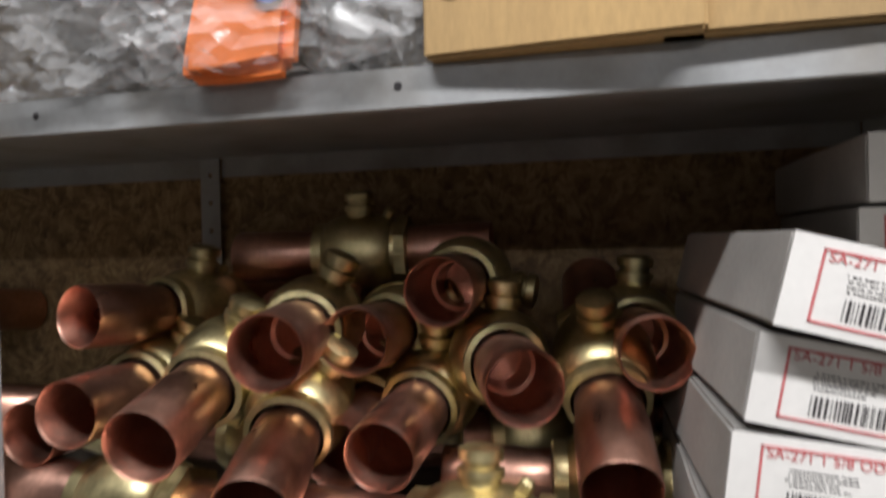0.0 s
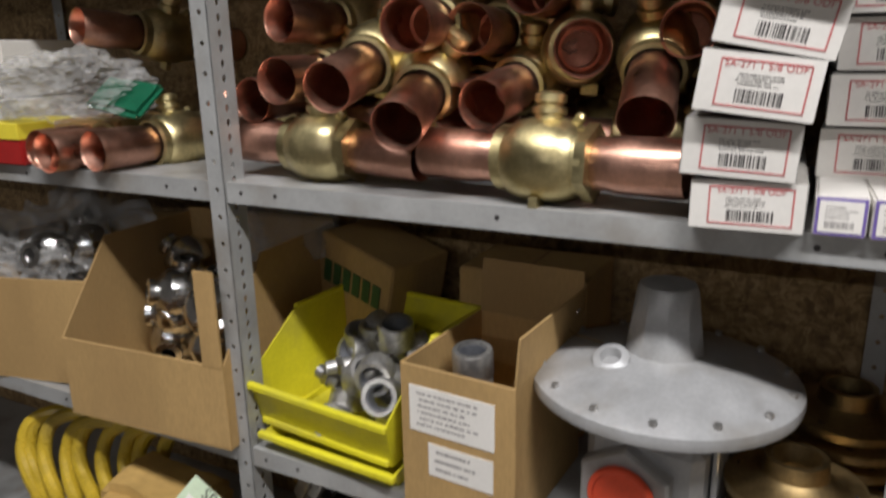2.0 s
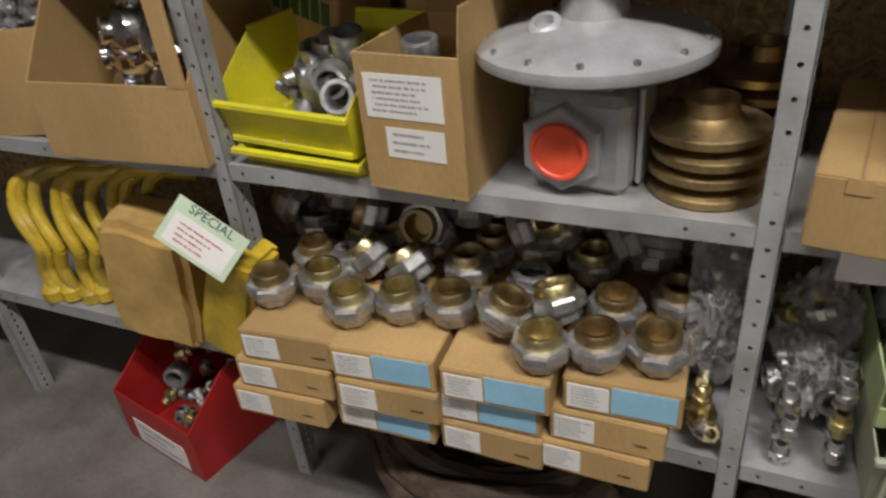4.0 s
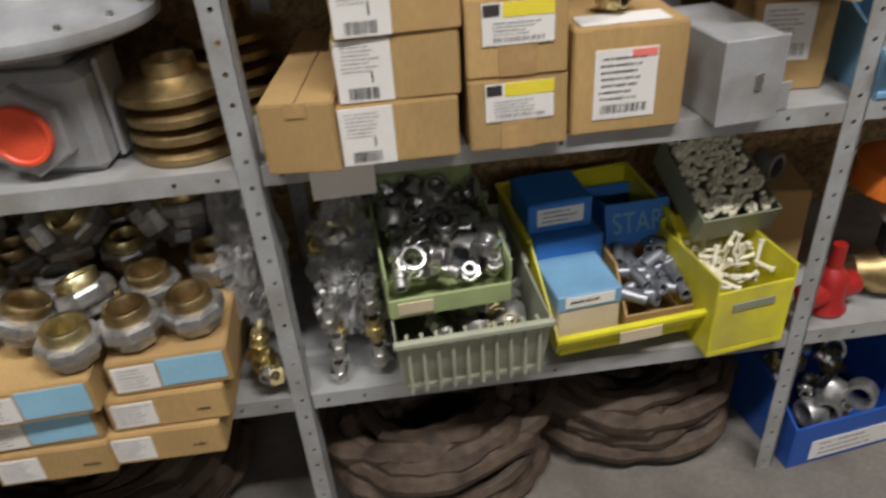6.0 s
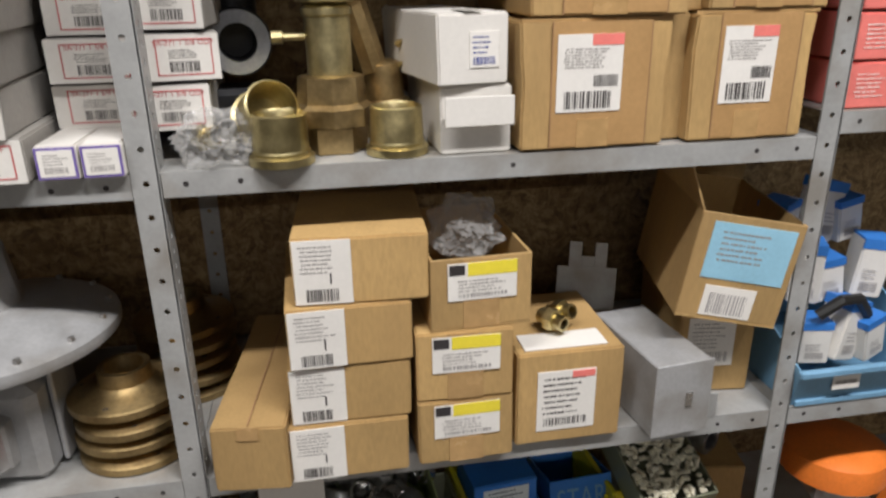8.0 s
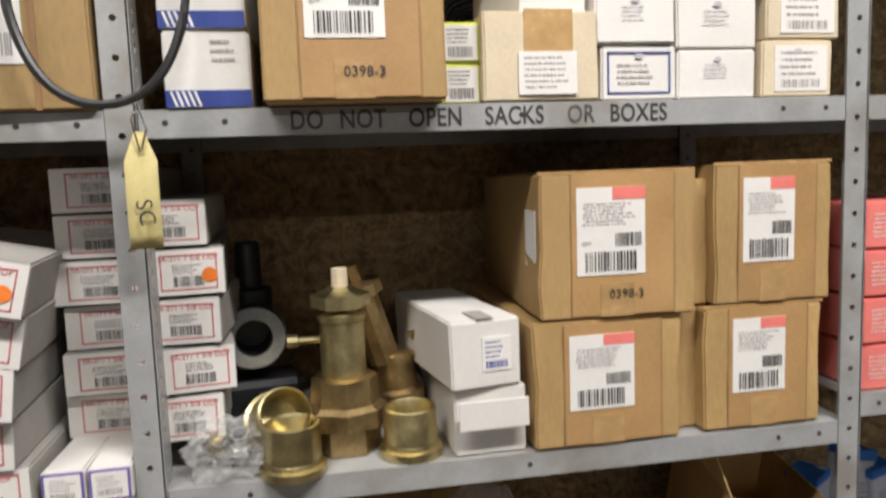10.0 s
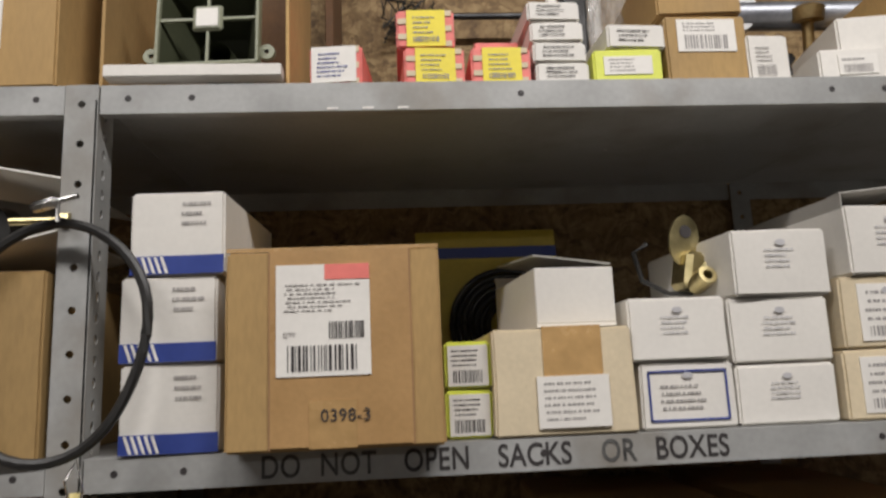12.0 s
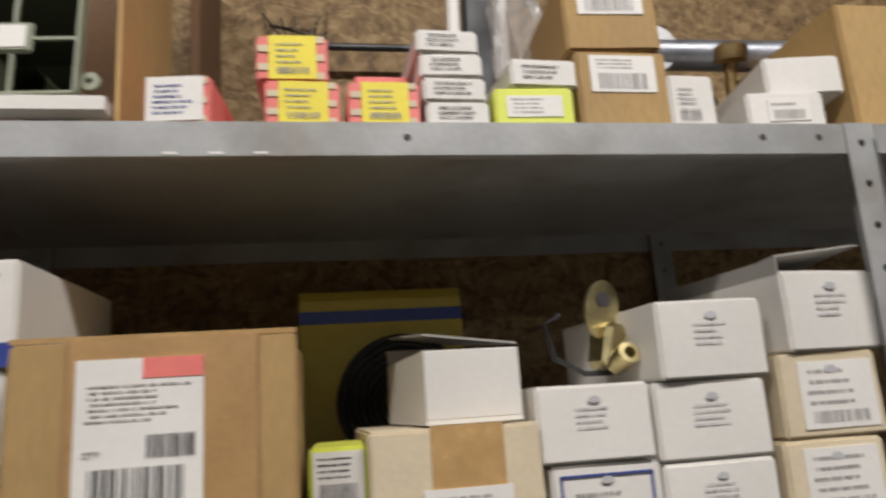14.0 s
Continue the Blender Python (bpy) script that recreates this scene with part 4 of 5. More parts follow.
pt = open_carton("plug_tray", "dark tray heaped with pale wall plugs", pose(0.826, 0.100, z + 0.172, 24, 0, 6), 0.155, 0.20, 0.06, mat=OLIVE)
pellet = thing("plastic_plug", "short pale plastic plug", "plug", pose(0.818, 0.2, z + 0.25, 80, 0, 0), "pale wall plugs")
part("shank", lathe([(0, -0.008), (0.0045, -0.007), (0.005, 0.006), (0, 0.008)], 7), PALE, pellet)
for i in range(270):
    u, v = r.uniform(-0.070, 0.070), r.uniform(0.010, 0.190)
    q = pose(0.826, 0.100, z + 0.172, 24, 0, 6) @ Vector((u, v, 0.052 + r.uniform(0, 0.014)))
    copy_thing(pellet, pose(*q, r.uniform(50, 130), r.uniform(0, 90), r.uniform(0, 360)))
t, r = carton("carton", "small brown carton behind the post", "carton", 0.960, 0.17, z, 0.105, 0.16, 0.21, CARD, -10, seed=146)
copy_thing(coupling, pose(0.955, 0.24, z + 0.235, 90, 0, 30))

# ---- coils of hose on the floor ----
def hose_coil(x, y, r0, r1, n, seed, top):
    rng = random.Random(seed)
    t = thing("hose_coil", "coil of flat worn brown hose lying on the floor", "hose", pose(x, y, FLOOR), "coils of brown hose")
    for i in range(n):
        rad = rng.uniform(r0, r1)
        zz = 0.022 + top * (i / n)
        ph = rng.uniform(0, 6.28)
        pts = []
        for k in range(40):
            a = 2 * math.pi * k / 40
            q = rad * (1 + 0.07 * math.sin(2 * a + ph) + 0.03 * math.sin(5 * a + 2 * ph))
            pts.append((q * math.cos(a) + 0.02 * math.cos(ph), 0.72 * q * math.sin(a) + 0.015 * math.sin(ph), max(0.02, zz + 0.014 * math.sin(3 * a + ph))))
        part("loop", pipe(pts, 0.026, 8, True, wob=0.6), STRAP, t, smooth=True)


hose_coil(-0.480, 0.150, 0.08, 0.290, 30, 1, 0.17)
hose_coil(0.245, 0.150, 0.05, 0.230, 26, 2, 0.16)
hose_coil(0.695, 0.205, 0.05, 0.225, 26, 3, 0.16)
ring = thing("wire_ring", "small thin wire ring lying on the floor", "ring", pose(0.50, -0.06, FLOOR + 0.002))
part("wire", pipe([(0.018 * math.cos(a * 0.4189), 0.018 * math.sin(a * 0.4189), 0) for a in range(15)], 0.0015, 6, True), ZINC, ring)


def floor_bin(x, y, w, d, h, yaw, mat, label, seed):
    t = thing("floor_bin", label, "bin", pose(x, y, FLOOR, 0, 0, yaw))
    part("bottom", block(-w / 2, w / 2, 0, d, 0, 0.005, 0), mat, t)
    part("front_panel", block(-w / 2, w / 2, -0.005, 0, 0, h * 0.62, 0.002), mat, t)
    part("back_panel", block(-w / 2, w / 2, d, d + 0.005, 0, h, 0.002), mat, t)
    for s in (-1, 1):
        bm = bmesh.new()
        x0, x1 = s * w / 2, s * (w / 2 + 0.005)
        prof = [(-0.005, 0), (d + 0.005, 0), (d + 0.005, h), (d * 0.3, h), (-0.005, h * 0.62)]
        a = [bm.verts.new((x0, p, q)) for p, q in prof]
        b = [bm.verts.new((x1, p, q)) for p, q in prof]
        bm.faces.new(a)
        bm.faces.new(b[::-1])
        for i in range(5):
            bm.faces.new((a[i], a[(i + 1) % 5], b[(i + 1) % 5], b[i]))
        part("side_panel", bm, mat, t)
    sticker(t, -w * 0.35, w * 0.35, 0.012, h * 0.35, random.Random(seed), y=-0.005, lines=2, code=False)
    m = pose(x, y, FLOOR, 0, 0, yaw)
    rr = random.Random(seed)
    for i in range(34):
        q = m @ Vector((rr.uniform(-w * 0.42, w * 0.42), rr.uniform(0.03, d - 0.03), h * rr.uniform(0.45, 0.75)))
        copy_thing(rr.choice((coupling, small, bnip, small)), pose(*q, rr.uniform(0, 180), rr.uniform(0, 180), rr.uniform(0, 360)))


floor_bin(1.135, 0.015, 0.30, 0.38, 0.19, 8, BLUE, "blue plastic floor bin with a white label", 71)
floor_bin(-1.30, -0.07, 0.30, 0.42, 0.26, -12, RED, "red plastic floor bin heaped with fittings", 72)

# ---- third shelf: valves, white boxes, large cartons ----
z = SHELF[2] + 0.001
bv = thing("black_valve", "black iron valve body with a round open port", "valve", pose(0.108, 0.21, z + 0.018, 0, 0, 8))
part("foot", block(-0.062, 0.066, -0.03, 0.06, 0, 0.055, 0.008), BLACKIRON, bv)
part("base_flange", lathe([(0, -0.018), (0.062, -0.018), (0.062, -0.004), (0.05, 0), (0, 0)], 22, pose(0, 0.015, 0)), BLACKIRON, bv, smooth=True)
part("port", lathe([(0.026, -0.045), (0.046, -0.045), (0.048, -0.04), (0.048, -0.025), (0.040, -0.02), (0.044, 0.05), (0, 0.05), (0.0, 0.02), (0.026, 0.02), (0.026, -0.045)], 26, pose(0, 0.02, 0.120, -90)), BLACKIRON, bv, smooth=True)
part("port_face", lathe([(0.027, 0), (0.045, 0)], 26, pose(0, -0.0265, 0.120, 90)), LEAD, bv)
part("bonnet", lathe([(0.034, 0.15), (0.034, 0.185), (0.020, 0.19), (0.019, 0.25), (0.016, 0.256), (0, 0.256)], 16, pose(0, 0.03, 0)), BLACKIRON, bv, smooth=True)
rv = thing("relief_valve", "tall brass relief valve with hexagon body", "valve", pose(0.236, 0.085, z))
part("base_hex", lathe([(0, 0), (0.044, 0), (0.046, 0.003), (0.046, 0.034), (0.036, 0.037)], 6), OLDBRASS, rv)
part("union_nut", lathe([(0.036, 0.036), (0.056, 0.037), (0.056, 0.060), (0.047, 0.066), (0.044, 0.100), (0.028, 0.102)], 8), OLDBRASS, rv)
part("barrel", lathe([(0.030, 0.10), (0.030, 0.176), (0.033, 0.178), (0.033, 0.186), (0.027, 0.19)], 20), BRASS, rv, smooth=True)
part("cap_hex", lathe([(0.025, 0.19), (0.040, 0.195), (0.040, 0.212), (0.022, 0.218), (0.016, 0.222), (0, 0.222)], 6), BRASS, rv)
part("stem", lathe([(0.011, 0.22), (0.011, 0.246), (0, 0.246)], 10), CREAM, rv)
part("test_cock", lathe([(0.005, 0), (0.005, 0.03), (0.009, 0.031), (0.009, 0.045), (0.004, 0.047), (0, 0.047)], 8, pose(-0.028, 0.01, 0.15, 0, -90)), BRASS, rv, smooth=True)
rv2 = thing("relief_valve", "leaning brass relief valve with side cocks", "valve", pose(0.318, 0.175, z, 0, -4, 20))
part("body", lathe([(0, 0), (0.040, 0), (0.040, 0.05), (0.032, 0.055), (0.030, 0.105), (0.020, 0.11), (0, 0.11)], 12), OLDBRASS, rv2, smooth=True)
nb = lathe([(0.024, 0.06), (0.024, 0.16), (0.034, 0.165), (0.034, 0.182), (0.012, 0.187), (0.012, 0.212), (0, 0.212)], 10)
nb.transform(pose(0, 0, 0.04, 0, -14))
part("barrel", nb, OLDBRASS, rv2, smooth=True)
for a in (0.10, 0.13):
    part("test_cock", lathe([(0.005, 0), (0.005, 0.03), (0.009, 0.031), (0.009, 0.045), (0, 0.046)], 8, pose(0.02, -0.02, a, 70, 0, 40)), BRASS, rv2, smooth=True)
cup = thing("brass_bushing", "open brass bushing standing on its rim", "fitting", pose(0.166, 0.022, z), "brass caps")
part("shell", lathe([(0, 0.004), (0.034, 0.004), (0.034, 0.0), (0.042, 0.0), (0.042, 0.010), (0.036, 0.013), (0.035, 0.062), (0.032, 0.064), (0.030, 0.060), (0.030, 0.010), (0, 0.010)], 30), BRASS, cup, smooth=True)
part("rim_ring", lathe([(0.0365, 0.013), (0.0375, 0.016), (0.0365, 0.019)], 30), BRASS, cup, smooth=True)
copy_thing(cup, pose(0.318, 0.045, z, 0, 0, 40))
copy_thing(cup, pose(0.140, 0.085, z + 0.042, 62, 0, 20))


def film_bag(x, y, zz, rx, ry, rz, seed, label):
    """A crumpled clear plastic bag."""
    bm = bmesh.new()
    bmesh.ops.create_icosphere(bm, subdivisions=5, radius=1)
    k = Vector((seed * 3.1, seed * 1.7, seed))
    for v in bm.verts:
        d = v.co.normalized()
        s = 1 + 0.35 * noise.noise(d * 2.2 + k) + 0.22 * abs(noise.noise(d * 5.5 + k)) - 0.24 * abs(noise.noise(d * 9 + k)) + 0.10 * abs(noise.noise(d * 17 + k)) - 0.07 * abs(noise.noise(d * 31 + k))
        v.co = Vector((d.x * rx * s, d.y * ry * s, max(-1, d.z * 1.15 * s) * rz))
    t = tagged(part("plastic_bag", bm, FILM), label, "bag")
    t.matrix_world = pose(x, y, zz + rz)
    return t


film_bag(0.085, 0.045, z, 0.050, 0.05, 0.032, 3, "crumpled clear plastic bag lying on the shelf")
copy_thing(small, pose(0.10, 0.05, z + 0.03, 30, 0, 0))
copy_thing(bnip, pose(0.07, 0.06, z + 0.03, 80, 0, 40))
copy_thing(u_zinc, pose(0.225, 0.20, z, 0, 0, 0))
copy_thing(coupling, pose(0.335, 0.26, z + 0.03, 90, 0, 0))
for i, zz in enumerate((0.0, 0.0905)):
    t, r = carton("white_box", ("white box with its end flap open", "white box with a small printed label")[i], "box", 0.420 - 0.006 * i, (0.012, 0.005)[i], z + zz, 0.096, 0.26, 0.089, WHITE, (2, 9)[i], 0, "white boxes", 150 + i)
    if i:
        sticker(t, -0.005, 0.035, 0.022, 0.066, r, lines=3, ink=BLUEINK)
        part("tape", block(-0.012, 0.012, 0.0, 0.05, 0.0905, 0.0915, 0), GREYCARD, t)
    else:
        part("end_flap", block(-0.046, 0.046, -0.020, -0.018, 0.040, 0.078, 0.0006), WHITE, t)


def control_carton(x, y, zz, w, h, yaw, seed, side, d=0.36, code=False, lab=(0.30, 0.90)):
    t, r = carton("large_carton", "large worn brown carton taped shut with a white and red label", "carton", x, y, zz, w, d, h, CARD, yaw, 0, "large labelled cartons", seed, 0.0050)
    part("tape", block(-w * 0.30, w * 0.36, -0.0012, 0, h * 0.02, h * 0.995, 0), material("old_tape", (0.42, 0.25, 0.105), 0.35, var=0.1, scale=12, rnd=0.05), t)
    lx0, lx1 = -w * 0.27, w * 0.17
    ob = part("label", block(lx0, lx1, -0.0024, -0.0012, h * lab[0], h * lab[1], 0), PAPER, t)
    lh = h * (lab[1] - lab[0])
    z0 = h * lab[0]
    part("red_patch", block(lx0 + (lx1 - lx0) * 0.52, lx1, -0.003, -0.0024, z0 + lh * 0.86, z0 + lh, 0), PINK, ob)
    bars(ob, lx0, lx1, z0 + lh * 0.53, z0 + lh * 0.86, -0.0032, r, 5, False, GREYINK)
    bars(ob, lx0, lx1, z0 + lh * 0.02, z0 + lh * 0.33, -0.0032, r, 0, True, INK, 0.95)
    bars(ob, lx0 + (lx1 - lx0) * 0.5, lx1, z0 + lh * 0.31, z0 + lh * 0.52, -0.0032, r, 0, True, INK, 0.95)
    if side:
        s = part("side_label", block(-w / 2 - 0.0012, -w / 2 + 0.0002, 0.02, 0.07, h * 0.35, h * 0.75, 0), PAPER, t)
    for u in (-0.302, 0.362):
        part("flap_edge", block(w * u - 0.0008, w * u + 0.0008, -0.0014, 0, h * 0.01, h * 0.99, 0), CARD_IN, t)
    part("foot_tape", block(-w * 0.12, w * 0.10, -0.0020, -0.0012, 0.002, h * 0.24, 0), TAPE, t)
    part("crushed_corner", block(-w / 2 - 0.001, w / 2 + 0.001, 0.002, 0.004, h - 0.001, h + 0.003, 0), TAPE, t)
    if code:
        lettering(t, "0398-3", h * 0.085, pose(0.01, -0.0028, h * 0.165), INK)
        lettering(ob, "QTY", lh * 0.055, pose(lx0 + (lx1 - lx0) * 0.14, -0.0032, z0 + lh * 0.37), GREYINK)
    return t


control_carton(0.578, 0.0, z + 0.002, 0.204, 0.165, 1, 161, False)
control_carton(0.806, 0.006, z + 0.002, 0.178, 0.170, 0, 162, False)
control_carton(0.592, -0.002, z + 0.172, 0.208, 0.188, -2, 163, True, code=True)
control_carton(0.818, 0.006, z + 0.176, 0.172, 0.188, 0, 164, False)
for zz, x in ((0.001, 0.700), (0.174, 0.716)):
    t, r = carton("carton", "narrow plain brown carton between larger ones", "carton", x, 0.03, z + zz, 0.042, 0.30, 0.172, CARD, 0, seed=int(165 + 50 * zz))
film_bag(-0.045, 0.13, SHELF[0] + 0.09, 0.055, 0.08, 0.14, 21, "clear plastic bag packed with zinc fittings")
film_bag(0.105, 0.17, SHELF[0] + 0.03, 0.065, 0.09, 0.12, 22, "clear plastic bag of small bright fittings")
film_bag(0.42, 0.09, SHELF[1] + 0.29, 0.05, 0.06, 0.04, 23, "clear plastic film poking from a carton")
# ---- fourth shelf ----
z = SHELF[3] + 0.001
for i in range(3):
    t, r = carton("white_box", "white box with a navy band along its foot", "box", 0.098 + (0.0, -0.003, 0.004)[i], 0.0, z + 0.0885 * i, 0.096, 0.22, 0.087, WHITE, (1, -1, -3)[i], 0, "navy banded boxes", 170 + i, 0.0008)
    band = part("navy_band", block(-0.0475, 0.0475, -0.0012, 0, 0.001, 0.020, 0), BLUEINK, t, "navy printed band")
    sb = bmesh.new()
    for k in range(5):
        q = -0.043 + 0.0065 * k
        vs = [sb.verts.new(p) for p in ((q + 0.006, -0.0016, 0.002), (q + 0.009, -0.0016, 0.002), (q + 0.003, -0.0016, 0.019), (q, -0.0016, 0.019))]
        sb.faces.new(vs)
    part("slanted_stripes", sb, PAPER, band)
    bars(t, 0.0, 0.044, 0.045, 0.082, -0.0012, r, 2, False, GREYINK)
control_carton(0.264, -0.045, z + 0.001, 0.203, 0.190, 0, 181, False, 0.30, True, (0.36, 0.92))
for i in range(2):
    t, r = carton("small_box", "small white and lime printed box", "box", 0.397, 0.018, z + 0.0505 * i, 0.049, 0.12, 0.049, LIME, (1, -2)[i], 0, "lime edged small boxes", 182 + i, 0.0005)
    sticker(t, -0.021, 0.021, 0.003, 0.045, r, lines=3, low=0.45, ink=INK)
t, r = carton("cream_box", "cream box sealed with glossy brown tape", "box", 0.495, 0.0, z, 0.147, 0.24, 0.109, CREAM, 0, seed=185, sag=0.002)
part("tape", block(-0.022, 0.040, -0.0014, 0, 0.060, 0.111, 0), TAPE, t)
sticker(t, -0.030, 0.045, 0.008, 0.060, r, y=-0.0014, lines=4, code=False, ink=GREYINK)
t = open_carton("open_box", "white open box with its lid pushed up", pose(0.517, 0.02, z + 0.111, 0, 0, 4), 0.088, 0.20, 0.064, flaps=(("back", 0.022, 35),), mat=WHITE)
# grey instead of white: the shadow under the raised lid is in its colour
part("lid", block(-0.044, 0.044, 0.004, 0.195, 0, 0.002, 0), GREYCARD, t).matrix_basis = pose(0, 0, 0.072, 5, 7, 0)


def wbox(x, y, zz, w, h, yaw, seed, style=""):
    t, r = carton("white_box", {"": "white box with faint grey print", "framed": "white box with a navy framed label", "cream": "tan box with a cream label"}[style], "box", x, y, zz, w, 0.22, h, CREAM if style == "cream" else WHITE, yaw, 0, "white boxed parts", seed, 0.0012)
    if style == "framed":
        fr = bmesh.new()
        a, b, c, d = -w * 0.42, w * 0.42, h * 0.12, h * 0.88
        for q in ((a, b, c, c + 0.002), (a, b, d - 0.002, d), (a, a + 0.002, c, d), (b - 0.002, b, c, d)):
            block(q[0], q[1], -0.0016, -0.0008, q[2], q[3], 0, fr)
        part("navy_frame", fr, BLUEINK, t)
        bars(t, a + 0.006, b - 0.006, c + 0.006, d - 0.01, -0.0014, r, 3, False, GREYINK)
    elif style == "cream":
        sticker(t, -w * 0.32, w * 0.42, h * 0.1, h * 0.9, r, lines=3, low=0.3, ink=GREYINK)
    else:
        bars(t, -w * 0.22, w * 0.25, h * 0.36, h * 0.76, -0.0014, r, 3, False, FAINT)
    part("logo_oval", lathe([(0, 0), (h * 0.06, 0)], 16, pose(0, -0.0020, h * 0.80, 90) @ Matrix.Diagonal((1.4, 0.8, 1, 1))), FAINT, t)
    return t


wbox(0.628, 0.012, z, 0.102, 0.069, 0, 190, "framed")
wbox(0.622, 0.008, z + 0.0705, 0.106, 0.067, -1, 191)
wbox(0.737, 0.012, z, 0.110, 0.063, 0, 192)
wbox(0.738, 0.014, z + 0.0645, 0.113, 0.070, 1, 193)
wbox(0.746, 0.010, z + 0.136, 0.112, 0.073, 4, 194)
wbox(0.852, 0.010, z, 0.104, 0.074, 0, 195, "cream")
wbox(0.862, 0.012, z + 0.0755, 0.108, 0.078, 1, 196, "cream")
t = wbox(0.876, 0.010, z + 0.155, 0.108, 0.078, 5, 197)
part("lid_flap", block(-0.054, 0.050, 0.0, 0.205, 0.0, 0.002, 0), GREYCARD, t).matrix_basis = pose(0, 0.004, 0.098, -5, -6, 0)
part("side_flap", block(-0.0535, -0.0520, 0.004, 0.20, 0.076, 0.092, 0), GREYCARD, t)
hp = thing("hose_package", "yellow card backed package of coiled black hose", "package", pose(0.470, 0.300, z, -6, 0, 0))
part("backing_card", block(-0.112, 0.108, 0.03, 0.033, 0.04, 0.292, 0.001), material("yellow_card", (0.50, 0.38, 0.05), 0.5, var=0.1), hp)
part("header_band", block(-0.112, 0.108, 0.0285, 0.03, 0.248, 0.265, 0), BLUEINK, hp)
for k in range(7):
    rr = 0.030 + 0.009 * k
    part("hose_turn", pipe([(0.022 + rr * math.cos(a * 0.2094), 0.018 + 0.003 * (k % 2), 0.140 + rr * math.sin(a * 0.2094)) for a in range(30)], 0.0046, 8, True), RUBBER, hp, smooth=True)
part("red_band", block(-0.07, 0.02, 0.004, 0.012, 0.055, 0.085, 0.003), PINK, hp)
so = thing("solenoid_valve", "yellow zinc solenoid valve with a slotted bracket", "valve", pose(0.672, 0.085, z + 0.139, 0, 12, 10))
part("bracket", lathe([(0.0, 0), (0.022, 0), (0.022, 0.003), (0, 0.003)], 18, pose(-0.018, 0, 0.072, 90) @ Matrix.Diagonal((0.9, 1.4, 1, 1))), BRASS, so)
part("bracket_hole", lathe([(0.0, 0), (0.008, 0)], 14, pose(-0.018, -0.004, 0.082, 90)), INK, so)
part("body", block(-0.020, 0.026, -0.02, 0.02, 0.012, 0.058, 0.006), BRASS, so, smooth=True)
part("coil_case", lathe([(0, 0), (0.022, 0), (0.024, 0.004), (0.024, 0.026), (0.018, 0.03), (0, 0.03)], 10, pose(0.020, -0.004, 0.038, 60, 25)), CHROME, so)
part("inlet", lathe([(0.006, 0), (0.011, 0), (0.011, 0.03), (0.006, 0.03), (0.006, 0)], 12, pose(-0.005, -0.015, 0.016, 70, -20)), BRASS, so, smooth=True)
part("lead_wire", pipe([(0.0, 0.0, 0.01), (-0.03, 0.0, 0.004), (-0.06, 0.01, 0.015), (-0.075, 0.01, 0.045), (-0.06, 0.01, 0.06)], 0.003, 8), RUBBER, so, smooth=True)

# the same shelf, next bay: carton, grey guards, hanging hose loop and tag
t, r = carton("large_carton", "large brown carton standing against the post", "carton", -0.145, -0.012, z, 0.245, 0.33, 0.185, CARD, 2, seed=201)
sticker(t, -0.02, 0.055, 0.05, 0.16, r, lines=5)
part("tape", block(0.062, 0.068, -0.0012, 0, 0, 0.184, 0), CARD_IN, t)
t, r = carton("large_carton", "brown carton with stencilled print on the front", "carton", -0.320, -0.022, z, 0.205, 0.30, 0.16, CARD, -4, seed=202)
lettering(t, "SIC", 0.035, pose(-0.06, -0.002, 0.055), INK)
gd = thing("sheet_guard", "folded pale grey sheet metal guards with brass tails", "guard", pose(-0.085, 0.02, z + 0.187))
for k in range(2):
    part("fold", block(-0.10, 0.07, -0.02, 0.18, 0.0, 0.0025, 0.0005), WHITE, gd).matrix_basis = pose(0, 0, 0.022 + 0.085 * k, 0, -14 + 25 * k, 0)
part("tail", lathe([(0.004, 0), (0.004, 0.05), (0.008, 0.051), (0.008, 0.06), (0, 0.06)], 8, pose(0.02, -0.02, 0.05, 0, 90)), BRASS, gd)
part("dark_bush", lathe([(0.0, -0.03), (0.03, -0.03), (0.034, 0), (0.03, 0.03), (0, 0.03)], 18, pose(-0.03, 0.05, 0.05, 90)), RUBBER, gd, smooth=True)
hl = thing("hose_loop", "thin black hose loop hung on the post", "hose", pose(-0.005, -0.03, 1.963))
pts = []
for k in range(44):
    a = 2 * math.pi * k / 44
    pts.append((0.090 * math.cos(a) * (1 + 0.04 * math.sin(3 * a)), -0.004 + 0.012 * math.sin(a), 0.114 * math.sin(a)))
part("hose", pipe(pts, 0.0052, 8, True), RUBBER, hl, smooth=True)
part("end_fitting", lathe([(0.004, 0), (0.006, 0.004), (0.006, 0.022), (0.003, 0.026), (0.003, 0.045), (0, 0.045)], 8, pose(-0.02, -0.01, 0.125, 0, 75)), CHROME, hl, smooth=True)
part("hook", pipe([(0.0, 0.032, 0.12), (0.0, 0.0, 0.118), (0.006, -0.012, 0.112), (0.005, -0.01, 0.13)], 0.0022, 6), ZINC, hl)
tg = thing("hang_tag", "curled manila tag wired to the hose loop", "tag", pose(0.026, -0.034, 1.693, 0, 0, 8))
tb = bmesh.new()
rows = []
for i in range(9):
    zz = 0.128 * i / 8
    w = 0.017 if i < 7 else 0.017 - 0.006 * (i - 6)
    rows.append([tb.verts.new((u * w, -0.006 * math.sin(i * 0.5) - 0.006 * (u * u), zz)) for u in (-1, 0, 1)])
for a, b in zip(rows, rows[1:]):
    for k in range(2):
        tb.faces.new((a[k], a[k + 1], b[k + 1], b[k]))
ob = part("tag_card", tb, TAGYELLOW, tg, smooth=True)
ob.modifiers.new("card", "SOLIDIFY").thickness = 0.0008
